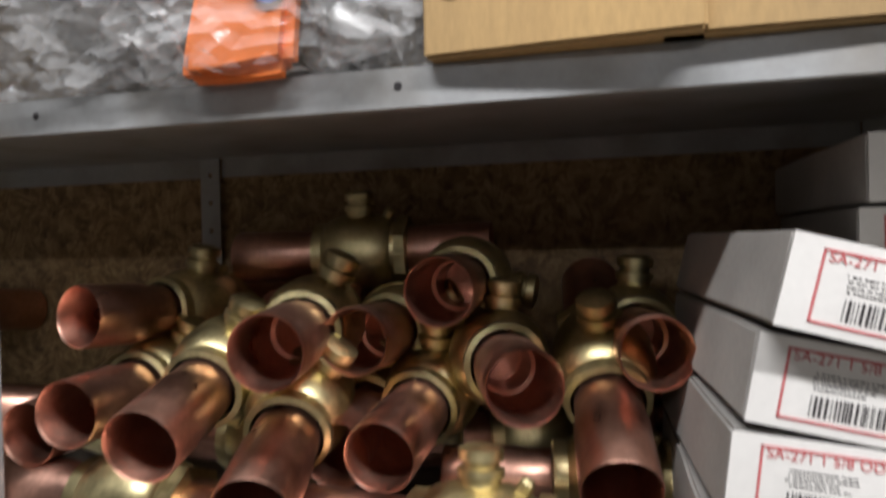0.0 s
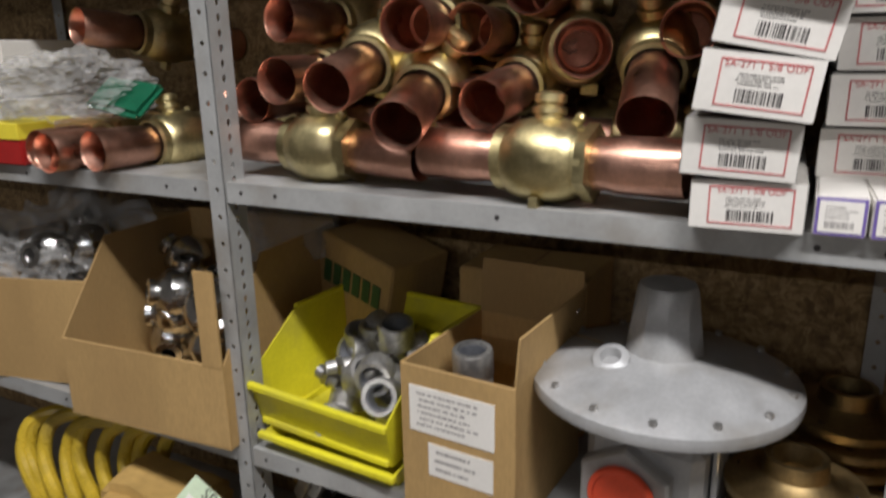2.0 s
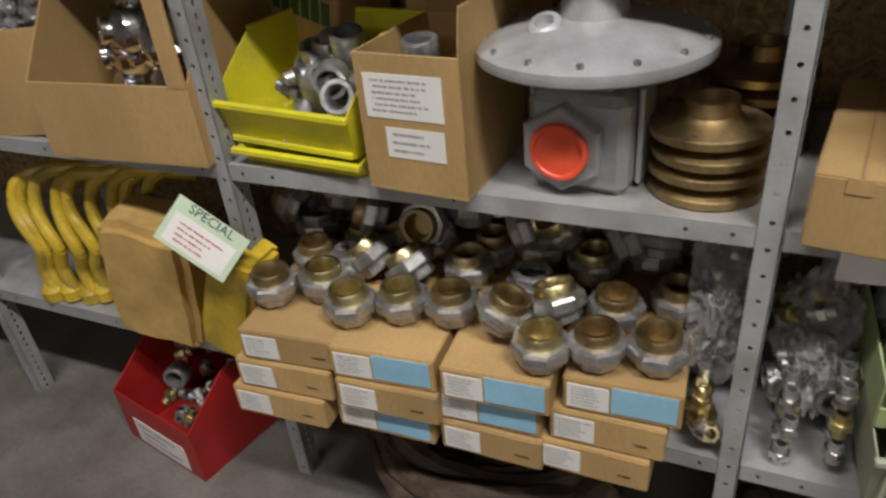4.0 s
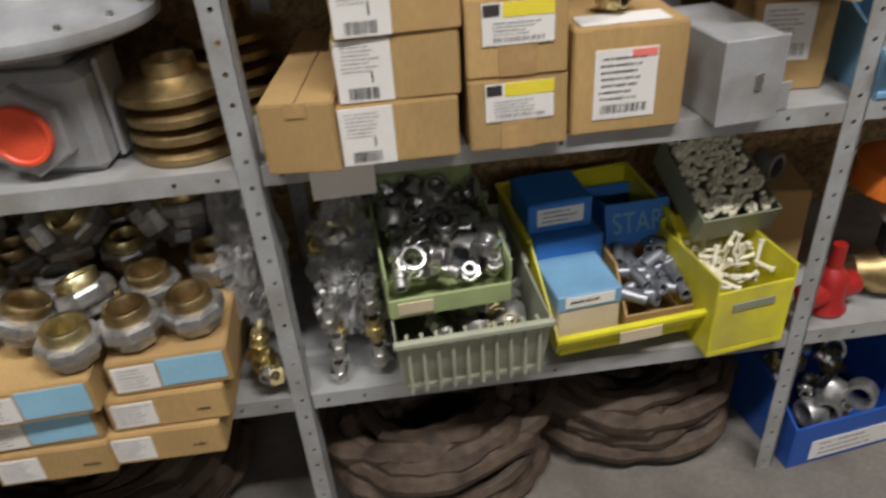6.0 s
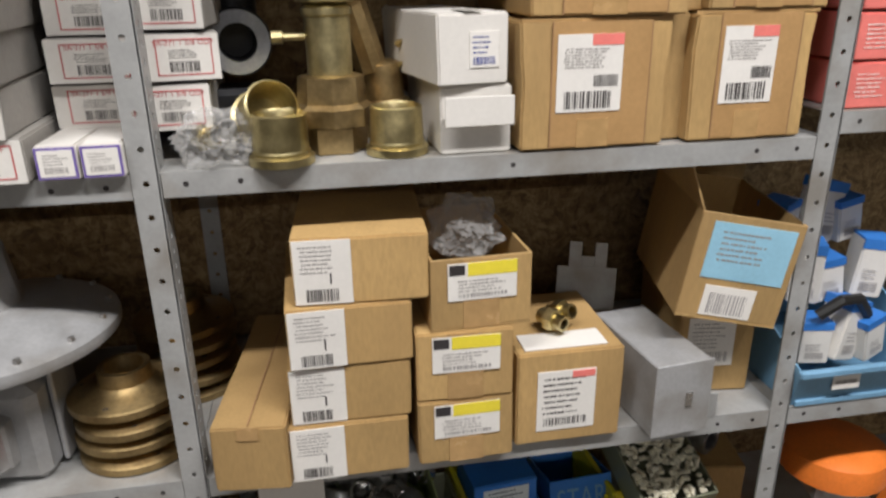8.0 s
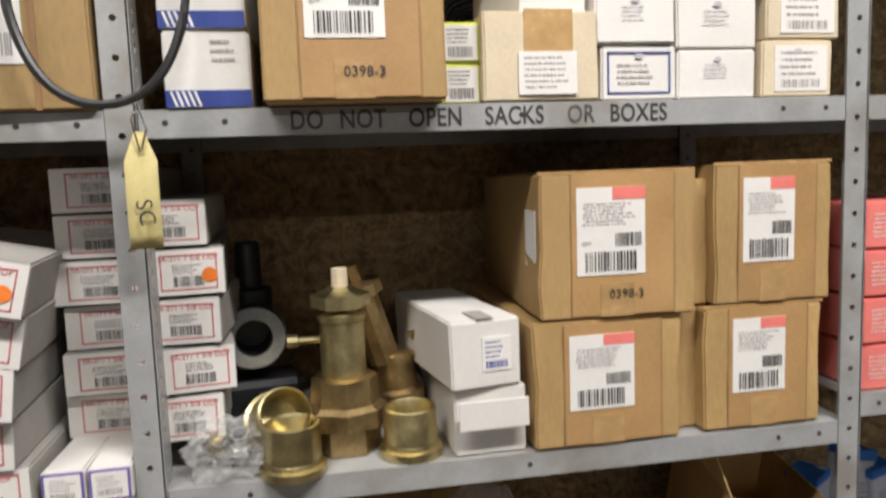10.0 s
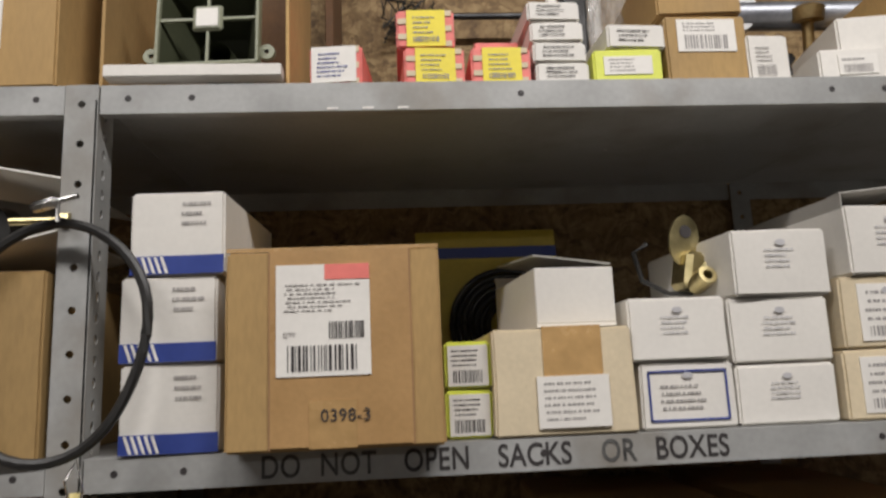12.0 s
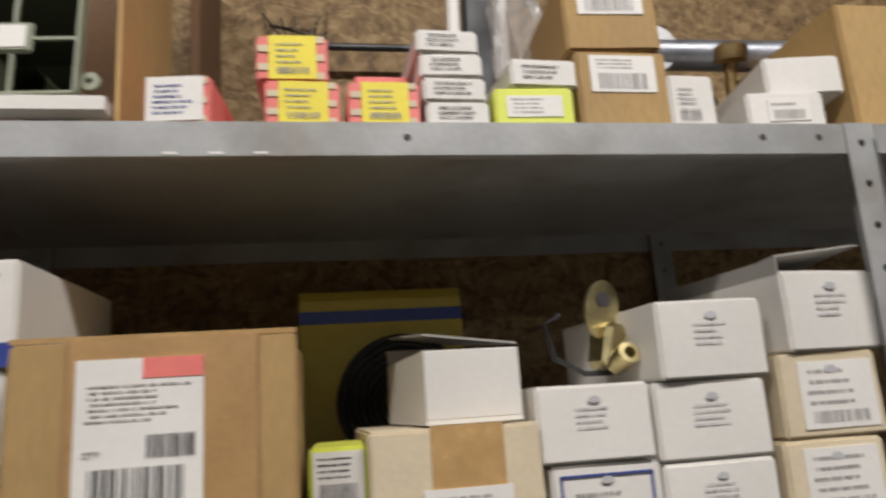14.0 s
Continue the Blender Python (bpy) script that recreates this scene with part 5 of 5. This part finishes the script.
lettering(tg, "SC", 0.024, pose(0.001, -0.014, 0.040, 0, 82, 0), INK)
part("tie_wire", pipe([(0, -0.004, 0.105), (-0.006, -0.012, 0.14), (0.0, 0.0, 0.158), (0.008, -0.006, 0.13), (0.002, -0.006, 0.108)], 0.0012, 6), CHROME, tg)
film_bag(-0.60, 0.02, z, 0.19, 0.10, 0.075, 7, "clear plastic bag of parts on the shelf")
film_bag(-0.83, 0.03, z, 0.12, 0.10, 0.085, 9, "crumpled clear plastic bag with dark parts")
heap((small, coupling), -0.74, -0.50, 0.02, 0.14, z + 0.03, z + 0.09, 12, 88)
ob = thing("orange_pouch", "orange cloth pouch with a blue patch", "pouch", pose(-0.578, -0.03, z, -12, 0, 4))
part("pouch", soft_box(0.094, 0.03, 0.085, random.Random(3), 0.006, 0.01), ORANGEBAG, ob, smooth=True)
part("patch", lathe([(0, 0), (0.018, 0)], 18, pose(0.03, -0.006, 0.072, 90)), BLUEINK, ob)

# ---- top shelf ----
z = SHELF[4] + 0.001
t, r = carton("large_carton", "large brown carton with a white address label", "carton", -0.165, 0.01, z, 0.27, 0.34, 0.205, CARD, -3, seed=210)
lb = sticker(t, -0.02, 0.075, 0.045, 0.125, r, lines=0, code=False)
bars(lb, -0.01, 0.07, 0.05, 0.095, -0.002, r, 4, False, GREYINK)
lettering(lb, "RN", 0.022, pose(0.040, -0.0018, 0.110), INK)
hb = thing("display_carton", "open front brown carton holding a horn", "carton", pose(0.108, 0.03, z))
# back wall takes the dark board colour to paint in the carton's inner shade
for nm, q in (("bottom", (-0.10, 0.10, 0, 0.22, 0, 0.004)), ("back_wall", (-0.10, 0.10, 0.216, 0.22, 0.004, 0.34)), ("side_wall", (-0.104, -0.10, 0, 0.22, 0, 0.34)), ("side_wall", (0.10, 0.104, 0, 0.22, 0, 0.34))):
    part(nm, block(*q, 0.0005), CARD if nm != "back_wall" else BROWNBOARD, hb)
part("front_edge", block(-0.092, 0.098, -0.022, -0.0005, 0.012, 0.026, 0.001), WHITE, hb, "white torn front edge")
hn = thing("signal_horn", "olive grey signal horn with a blue beacon on top", "horn", pose(0.122, 0.020, z + 0.030, -4, 0, -4))
hw = 0.058
fr = bmesh.new()
for q in ((-hw, hw, 0.0, 0.004), (-hw, hw, 2 * hw - 0.004, 2 * hw), (-hw, -hw + 0.004, 0.0, 2 * hw), (hw - 0.004, hw, 0.0, 2 * hw)):
    block(q[0], q[1], -0.002, 0.012, q[2], q[3], 0.001, fr)
part("bell_rim", fr, OLIVE, hn)
# bell and throat: shade of the recess is painted by the darker olive
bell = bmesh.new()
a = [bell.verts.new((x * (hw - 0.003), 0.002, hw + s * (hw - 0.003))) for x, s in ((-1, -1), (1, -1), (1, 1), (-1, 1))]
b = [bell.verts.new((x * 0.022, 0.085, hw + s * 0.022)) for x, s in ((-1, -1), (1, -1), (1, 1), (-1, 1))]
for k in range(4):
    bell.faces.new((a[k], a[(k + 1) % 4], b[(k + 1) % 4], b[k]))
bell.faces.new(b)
part("bell", bell, SHADED_HORN, hn)
part("throat", lathe([(0.018, 0), (0.022, 0.05), (0.03, 0.06)], 16, pose(0, 0.03, hw - 0.03, -90)), SHADED_HORN, hn, smooth=True)
for q in ((-hw, hw, hw - 0.0015, hw + 0.0015), (-0.0015, 0.0015, 0.0, 2 * hw)):
    part("grille_bar", block(q[0], q[1], 0.001, 0.005, q[2], q[3], 0), OLIVE, hn)
ep = part("centre_plate", block(-0.017, 0.017, -0.002, 0.004, hw - 0.016, hw + 0.016, 0.003), OLIVE, hn)
part("plate_sticker", block(-0.012, 0.012, -0.003, -0.002, hw - 0.011, hw + 0.011, 0), PAPER, ep)
for s in (-1, 1):
    part("mounting_ear", lathe([(0.003, 0), (0.009, 0), (0.009, 0.006), (0.003, 0.006)], 14, pose(s * (hw + 0.007), 0.014, 0.018, 90)), OLIVE, hn)
part("beacon_base", lathe([(0, 0.116), (0.031, 0.116), (0.031, 0.130), (0, 0.13)], 26, pose(0.0, 0.03, 0)), CASTGREY, hn, smooth=True)
part("beacon_lens", lathe([(0.034, 0.130), (0.036, 0.134), (0.036, 0.142), (0.033, 0.144), (0.033, 0.185), (0.026, 0.2), (0, 0.204)], 22, pose(0.0, 0.03, 0)), BEACON, hn, "blue beacon lens")
pb = thing("strand_panel_edge", "brown board edge standing behind the carton", "board", pose(0.262, 0.26, z))
part("board", block(-0.03, -0.018, 0, 0.2, 0, 0.40, 0.001), BROWNBOARD, pb)


def redbox(x, y, zz, w, h, yaw, seed, yellow=True):
    t, r = carton("parts_box", "red patterned box with a yellow label" if yellow else "white and red printed parts box", "box", x, y, zz, w, 0.11, h, PINK, yaw, 0, "red printed boxes", seed, 0.0006)
    pb = bmesh.new()
    for i in range(4):
        for j in range(5):
            if (i + j) % 2:
                block(-w / 2 + 0.002 + i * w / 4, -w / 2 + i * w / 4 + w / 5, -0.0012, 0, 0.001 + j * h / 5, j * h / 5 + h / 6, 0, pb)
    part("pattern", pb, CREAM, t)
    if yellow:
        ob = part("yellow_label", block(-w * 0.32, w * 0.34, -0.0022, -0.0012, 0.001, h * 0.97, 0), YELLOW_PAPER, t, "yellow label")
        bars(ob, -w * 0.28, w * 0.3, h * 0.06, h * 0.9, -0.003, r, 3, True, GREYINK, 0.3)
    else:
        ob = part("white_panel", block(-w * 0.46, w * 0.40, -0.0022, -0.0012, h * 0.08, h * 0.97, 0), PAPER, t)
        bars(ob, -w * 0.42, w * 0.36, h * 0.1, h * 0.9, -0.003, r, 4, False, BLUEINK)


redbox(0.265, 0.012, z, 0.058, 0.047, -6, 221, False)
redbox(0.375, 0.012, z, 0.068, 0.044, 2, 222)
redbox(0.366, 0.014, z + 0.045, 0.066, 0.046, -1, 223)
redbox(0.450, 0.012, z, 0.067, 0.044, 0, 224)
t = open_carton("open_box", "open red and white printed box", pose(0.452, 0.05, z + 0.046), 0.052, 0.07, 0.022, mat=PINK)
for i in range(4):
    t, r = carton("flat_box", "flat white box with black print", "box", 0.520 - 0.002 * i, 0.012, z + 0.0252 * i, 0.061, 0.14, 0.0245, WHITE, (0, 1, -1, 2)[i], 0, "flat white boxes", 230 + i, 0.0005)
    bars(t, -0.025, 0.026, 0.004, 0.022, -0.0012, r, 2, False, INK)
t, r = carton("lime_box", "lime green box with a pale label", "box", 0.598, 0.018, z, 0.080, 0.10, 0.043, LIME, -2, seed=235, sag=0.0006)
sticker(t, -0.028, 0.028, 0.012, 0.034, r, lines=3, code=False)
t, r = carton("flat_box", "flat white box with black print", "box", 0.612, 0.02, z + 0.045, 0.070, 0.11, 0.030, WHITE, 3, 0, "flat white boxes", 236, 0.0005)
bars(t, -0.028, 0.028, 0.005, 0.026, -0.0012, r, 2, False, INK)
for i, (x, w) in enumerate(((0.695, 0.097), (0.690, 0.100))):
    t, r = carton("carton", "brown carton with a small white label", "carton", x, 0.02, z + 0.087 * i, w, 0.20, 0.085, CARD, (0, -3)[i], 0, "small brown cartons", 240 + i)
    sticker(t, -0.035, 0.035, 0.040, 0.080, r, lines=2, low=0.6)
t, r = carton("small_box", "upright white box with a small barcode", "box", 0.768, 0.02, z, 0.051, 0.08, 0.060, WHITE, 2, seed=245, sag=0.0005)
bars(t, -0.02, 0.012, 0.006, 0.05, -0.0012, r, 3, True, GREYINK, 0.45)
t, r = carton("white_box", "white box with a small framed label", "box", 0.873, 0.02, z, 0.084, 0.13, 0.043, WHITE, -6, seed=246, sag=0.0008)
sticker(t, -0.02, 0.025, 0.010, 0.034, r, lines=1, low=0.6)
t, r = carton("white_box", "plain white box set crosswise on another", "box", 0.908, 0.03, z + 0.045, 0.085, 0.13, 0.044, WHITE, -8, seed=247, sag=0.0008)
t, r = carton("carton", "brown carton on the top shelf", "carton", 1.010, 0.02, z, 0.11, 0.22, 0.15, CARD, 0, seed=248)
hs = thing("black_strip", "upright black and white rubber strip", "strip", pose(0.600, 0.24, z, -6, 3, 0))
part("strip", block(-0.022, 0.022, 0, 0.02, 0, 0.36, 0.006), RUBBER, hs, smooth=True)
for s in (-1, 1):
    part("white_edge", block(s * 0.034 - 0.009, s * 0.034 + 0.009, 0.002, 0.016, 0, 0.36, 0.004), PAPER, hs)
film_bag(0.645, 0.2, z, 0.03, 0.04, 0.15, 11, "clear plastic sleeve standing on the shelf")
rod = thing("steel_rod", "dark steel rod lying along the wall", "rod", pose(0.34, 0.42, z + 0.30))
part("bar", lathe([(0, 0), (0.006, 0), (0.006, 0.30), (0, 0.30)], 10, pose(0, 0, 0, 0, 90)), BLACKIRON, rod, smooth=True)
part("end_cap", lathe([(0, 0), (0.009, 0), (0.009, 0.02), (0, 0.02)], 10, pose(0.28, 0, 0, 0, 90)), BLACKIRON, rod)
wr = thing("wire_tangle", "tangle of fine black wire on the wall", "wire", pose(0.36, 0.44, z + 0.30))
r = random.Random(77)
for i in range(12):
    p = [Vector((r.uniform(-0.05, 0.05), r.uniform(-0.03, 0.03), r.uniform(-0.04, 0.06))) for k in range(5)]
    part("strand", pipe(p, 0.0014, 5), RUBBER, wr)
cl = thing("pipe_clamp", "heavy grey cast pipe clamp with a screw handle", "clamp", pose(0.90, 0.20, z + 0.11, 0, 0, -8))
part("beam", lathe([(0, 0), (0.018, 0), (0.021, 0.01), (0.021, 0.32), (0, 0.32)], 14, pose(-0.08, 0, 0.075, 0, 94)), LEAD, cl, smooth=True)
part("jaw", lathe([(0.014, -0.012), (0.034, -0.012), (0.034, 0.012), (0.014, 0.012), (0.014, -0.012)], 18, pose(-0.07, 0, 0.078, 90)), CASTGREY, cl, smooth=True)
part("screw", lathe([(0, -0.10), (0.008, -0.10), (0.008, 0.02), (0.022, 0.022), (0.024, 0.04), (0.015, 0.045), (0, 0.045)], 12, pose(0.03, -0.01, 0.03, 10)), OLDBRASS, cl, smooth=True)
gear = bmesh.new()
lathe([(0.022, -0.006), (0.046, -0.006), (0.046, 0.006), (0.022, 0.006), (0.022, -0.006)], 12, pose(-0.03, 0.02, -0.02, 90), gear)
for k in range(10):
    q = k * 0.628
    lathe([(0, -0.006), (0.009, -0.006), (0.009, 0.006), (0, 0.006)], 6, pose(-0.03 + 0.05 * math.cos(q), 0.02, -0.02 + 0.05 * math.sin(q), 90), gear)
part("gear", gear, BLACKIRON, cl)
part("stand", block(-0.02, 0.06, 0.0, 0.03, -0.11, -0.03, 0.004), CASTGREY, cl)

# ---- bay beyond the valves ----
z = SHELF[0] + 0.001
yh = thing("pipe_hanger", "bent yellow dipped pipe hanger", "hanger", pose(-1.60, 0.03, z), "row of yellow hangers")
def curved(points, n=6):
    """Points along a smooth line through those given."""
    p = [Vector(points[0])] + [Vector(q) for q in points] + [Vector(points[-1])]
    out = []
    for a, b, c, d in zip(p, p[1:], p[2:], p[3:]):
        for k in range(n):
            t = k / n
            out.append(0.5 * (2 * b + (c - a) * t + (2 * a - 5 * b + 4 * c - d) * t * t + (3 * b - a - 3 * c + d) * t ** 3))
    return out + [p[-1]]


strap_bm = pipe(curved([(0.012, 0.0, 0.03), (0.0, 0.0, 0.09), (0.022, 0.0, 0.15), (0.0, 0.0, 0.205), (-0.022, 0.01, 0.255), (-0.012, 0.03, 0.31), (0.03, 0.06, 0.335), (0.085, 0.10, 0.33), (0.14, 0.15, 0.315)]), 0.016, 10)
part("lever", strap_bm, YHANDLE, yh, smooth=True)
part("grip_knob", lathe([(0, 0), (0.028, 0.002), (0.03, 0.03), (0.02, 0.045), (0, 0.05)], 10), YHANDLE, yh, smooth=True)
for i in range(8):
    copy_thing(yh, pose(-1.61 + 0.048 * i + 0.006 * (i % 3), 0.02 + 0.012 * i, z + 0.006 * (i % 2), 0, 0, -8 * (i % 3)))
bag = thing("paper_bag", "crumpled brown paper bag of yellow parts", "bag", pose(-1.215, -0.045, z, 0, 8, 6))
part("sack", soft_box(0.22, 0.16, 0.30, random.Random(5), 0.014, 0.02), KRAFT, bag, smooth=True)
yc = thing("yellow_cover", "folded yellow plastic cover", "cover", pose(-1.04, -0.03, z, 4, 22, 2))
part("shell", soft_box(0.12, 0.10, 0.30, random.Random(6), 0.006, 0.012), YHANDLE, yc, smooth=True)
tg2 = thing("special_tag", "pale green price card with black capitals", "tag", pose(-0.955, -0.070, 0.812, -30, 36, 6))
cd = part("card", block(-0.078, 0.078, -0.001, 0, -0.048, 0.050, 0.0004), TAGGREEN, tg2)
part("white_panel", block(-0.066, 0.066, -0.0018, -0.001, -0.040, 0.020, 0), PAPER, cd)
bars(cd, -0.06, 0.06, -0.04, 0.015, -0.0024, random.Random(3), 3, False, REDINK)
lettering(cd, "SPECIAL", 0.026, pose(0.0, -0.0016, 0.038), INK)
z = SHELF[1] + 0.001
bulb = thing("steel_bowl_fitting", "polished round steel fitting", "fitting", pose(-1.06, 0.10, z + 0.12, 20, 0, 0), "polished steel fittings")
part("bowl", lathe([(0, -0.045), (0.03, -0.04), (0.045, -0.02), (0.048, 0.0), (0.045, 0.02), (0.03, 0.036), (0.022, 0.04), (0.02, 0.05)], 22), CHROME, bulb, smooth=True)
part("collar", lathe([(0.020, 0.045), (0.026, 0.046), (0.026, 0.056), (0.014, 0.058)], 18), CHROME, bulb, smooth=True)
r = random.Random(12)
for i in range(26):
    if i < 13:
        q = (r.uniform(-1.26, -1.0), r.uniform(0.05, 0.30), z + r.uniform(0.06, 0.24))
    else:
        q = (r.uniform(-1.75, -1.38), r.uniform(0.06, 0.32), z + r.uniform(0.05, 0.28))
    copy_thing(bulb, pose(*q, r.uniform(0, 180), r.uniform(0, 180), 0))
film_bag(-1.55, 0.2, z, 0.22, 0.16, 0.16, 13, "clear plastic bag around polished fittings")
film_bag(-1.03, 0.28, z + 0.24, 0.10, 0.09, 0.07, 15, "clear plastic bag of shiny fittings")
z = SHELF[2] + 0.001
film_bag(-1.36, 0.10, z + 0.07, 0.16, 0.12, 0.06, 17, "crumpled clear plastic bag over dark parts")
gp = thing("green_pouch", "dark green printed plastic pouch", "pouch", pose(-1.20, 0.05, z + 0.10, -55, 10, 15))
part("pouch", soft_box(0.11, 0.02, 0.09, random.Random(9), 0.006, 0.008), material("dark_green_film", (0.01, 0.10, 0.05), 0.25, var=0.2), gp, smooth=True)
t, r = carton("parts_box", "red and yellow printed box on the shelf edge", "box", -1.43, -0.012, z, 0.12, 0.15, 0.045, RED, 0, seed=260)
part("yellow_lid", block(-0.06, 0.06, -0.001, 0.15, 0.046, 0.075, 0.001), YELLOW_PAPER, t)
t, r = carton("carton", "low brown carton with a torn lid", "carton", -1.30, 0.07, z, 0.16, 0.22, 0.075, CARD, 8, seed=261)
for i in range(4):
    t, r = carton("white_box", "white box with red print", "box", -1.62 + 0.05 * (i % 2), 0.06, z + 0.056 * i, 0.13, 0.22, 0.054, WHITE, 5 * i - 8, 0, "boxes beyond the post", 262 + i)
    bars(t, -0.05, 0.05, 0.008, 0.045, -0.0012, r, 3, True, REDINK)

# ---- bay on the other side ----
z = SHELF[2] + 0.036
for i in range(8):
    t, r = carton("parts_box", "red box with a white printed panel", "box", 1.002 + 0.085 * (i % 2), (0.012, 0.03)[i % 2], z + 0.068 * (i // 2), 0.082, 0.16, 0.065, PINK, (i * 7) % 5 - 2, 0, "red printed boxes", 270 + i)
    bars(t, -0.034, 0.034, 0.01, 0.055, -0.0012, r, 4, False, PAPER)
z = SHELF[1] + 0.001
lb = hopper_bin("stacking_bin", "light blue plastic stacking bin of small boxes", pose(1.075, -0.006, z, 0, 0, 0), 0.25, 0.34, 0.15, 0.075, LBLUE)
sticker(lb, -0.06, -0.01, 0.034, 0.06, random.Random(3), y=-0.006, lines=1, code=False)
for i in range(9):
    r = random.Random(290 + i)
    t, r2 = carton("small_box", "small white and blue cardboard box", "box", 1.00 + 0.058 * (i % 3) + 0.01 * r.random(), 0.03 + 0.05 * (i // 3), z + 0.06 + 0.09 * (i // 3), 0.052, 0.05, 0.105 if i % 2 else 0.075, WHITE, r.uniform(-35, 35), r.uniform(-14, 14), "blue and white small boxes", 290 + i)
    hgt = 0.105 if i % 2 else 0.075
    part("blue_end", block(-0.0265, 0.0265, -0.001, 0.051, hgt * 0.84, hgt + 0.001, 0), BLUECARD, t)
    bars(t, -0.02, 0.02, 0.008, hgt * 0.55, -0.0014, r2, 2, True, GREYINK, 0.5)
cb = thing("black_cable", "short bent black cable end", "cable", pose(1.03, 0.03, z + 0.15))
part("cable", pipe([(-0.03, 0, 0.0), (0.0, -0.01, 0.03), (0.04, 0, 0.025), (0.07, 0.01, -0.01)], 0.010, 8), RUBBER, cb, smooth=True)
z = SHELF[0] + 0.001
ac = thing("valve_actuator", "orange and grey motor actuator on a brass valve", "actuator", pose(1.16, 0.09, z, 0, 0, -12))
part("valve_body", lathe([(0, -0.07), (0.032, -0.07), (0.034, -0.045), (0.045, -0.03), (0.048, 0), (0.045, 0.03), (0.034, 0.045), (0.032, 0.07), (0, 0.07)], 18, pose(0, 0, 0.05, 0, 90)), OLDBRASS, ac, smooth=True)
part("yoke", block(-0.030, 0.030, -0.022, 0.022, 0.095, 0.19, 0.006), BLACKIRON, ac)
part("gear_case", block(-0.050, 0.055, -0.035, 0.05, 0.17, 0.235, 0.010), CASTGREY, ac, smooth=True)
part("cover", lathe([(0, 0.29), (0.07, 0.288), (0.095, 0.275), (0.10, 0.25), (0.10, 0.228), (0, 0.228)], 28, pose(0, 0.03, 0)), ORANGE, ac, "orange cover", True)
part("indicator", block(-0.008, 0.008, -0.026, -0.02, 0.12, 0.17, 0.001), CHROME, ac)
ac2 = thing("orange_flap", "orange and grey housing leaning on the shelf", "housing", pose(1.275, 0.07, z + 0.01, -10, 30, -10))
part("shell", block(-0.03, 0.03, 0, 0.06, 0, 0.18, 0.008), ORANGE, ac2, smooth=True)
part("label", block(-0.02, 0.02, -0.001, 0, 0.04, 0.09, 0), PAPER, ac2)
rd = thing("red_valve", "small red painted valve with a round handwheel", "valve", pose(1.02, 0.06, z, 0, 0, 15))
part("body", lathe([(0, 0), (0.036, 0), (0.04, 0.01), (0.03, 0.035), (0.032, 0.07), (0.024, 0.09), (0.015, 0.10), (0.013, 0.15), (0, 0.152)], 16), RED, rd, smooth=True)
part("port", lathe([(0.014, -0.06), (0.026, -0.06), (0.026, 0.06), (0.014, 0.06)], 16, pose(0, 0, 0.045, 0, 90)), RED, rd, smooth=True)
tg3 = thing("paper_tag", "small cream paper tag on the shelf edge", "tag", pose(1.16, 0.012, z))
part("paper", block(-0.025, 0.025, 0, 0.03, 0, 0.001, 0), CREAM, tg3)

# ---- small things ----
for i, (x, q) in enumerate(((0.262, 0.0), (0.300, 0.0), (0.338, 0.0))):
    ch = thing("paint_chip", "small bare chip in the shelf paint", "chip", pose(x, 0.0006, SHELF[4] - 0.0305), "paint chips")
    part("bare_metal", block(-0.006, 0.006, -0.0003, 0.0003, 0, 0.0022, 0), PAPER, ch)
film_bag(-0.70, 0.05, SHELF[3] + 0.002, 0.09, 0.09, 0.09, 31, "crumpled clear plastic bag beside a pouch")
film_bag(-0.48, 0.06, SHELF[3] + 0.002, 0.07, 0.08, 0.09, 33, "clear plastic bag of clips on the shelf")
# the bay of the valves lies a little further from the middle post
for ob in list(scene.collection.objects):
    x, _, zz = ob.location
    if ob.parent is None and ob.get("kind") != "structure" and ob is not shelving and ob.type in ("EMPTY", "MESH") and x < -0.01 and not (zz > 1.8 and x > -0.25):
        ob.location.x -= 0.020 if zz > 0.9 else 0.009
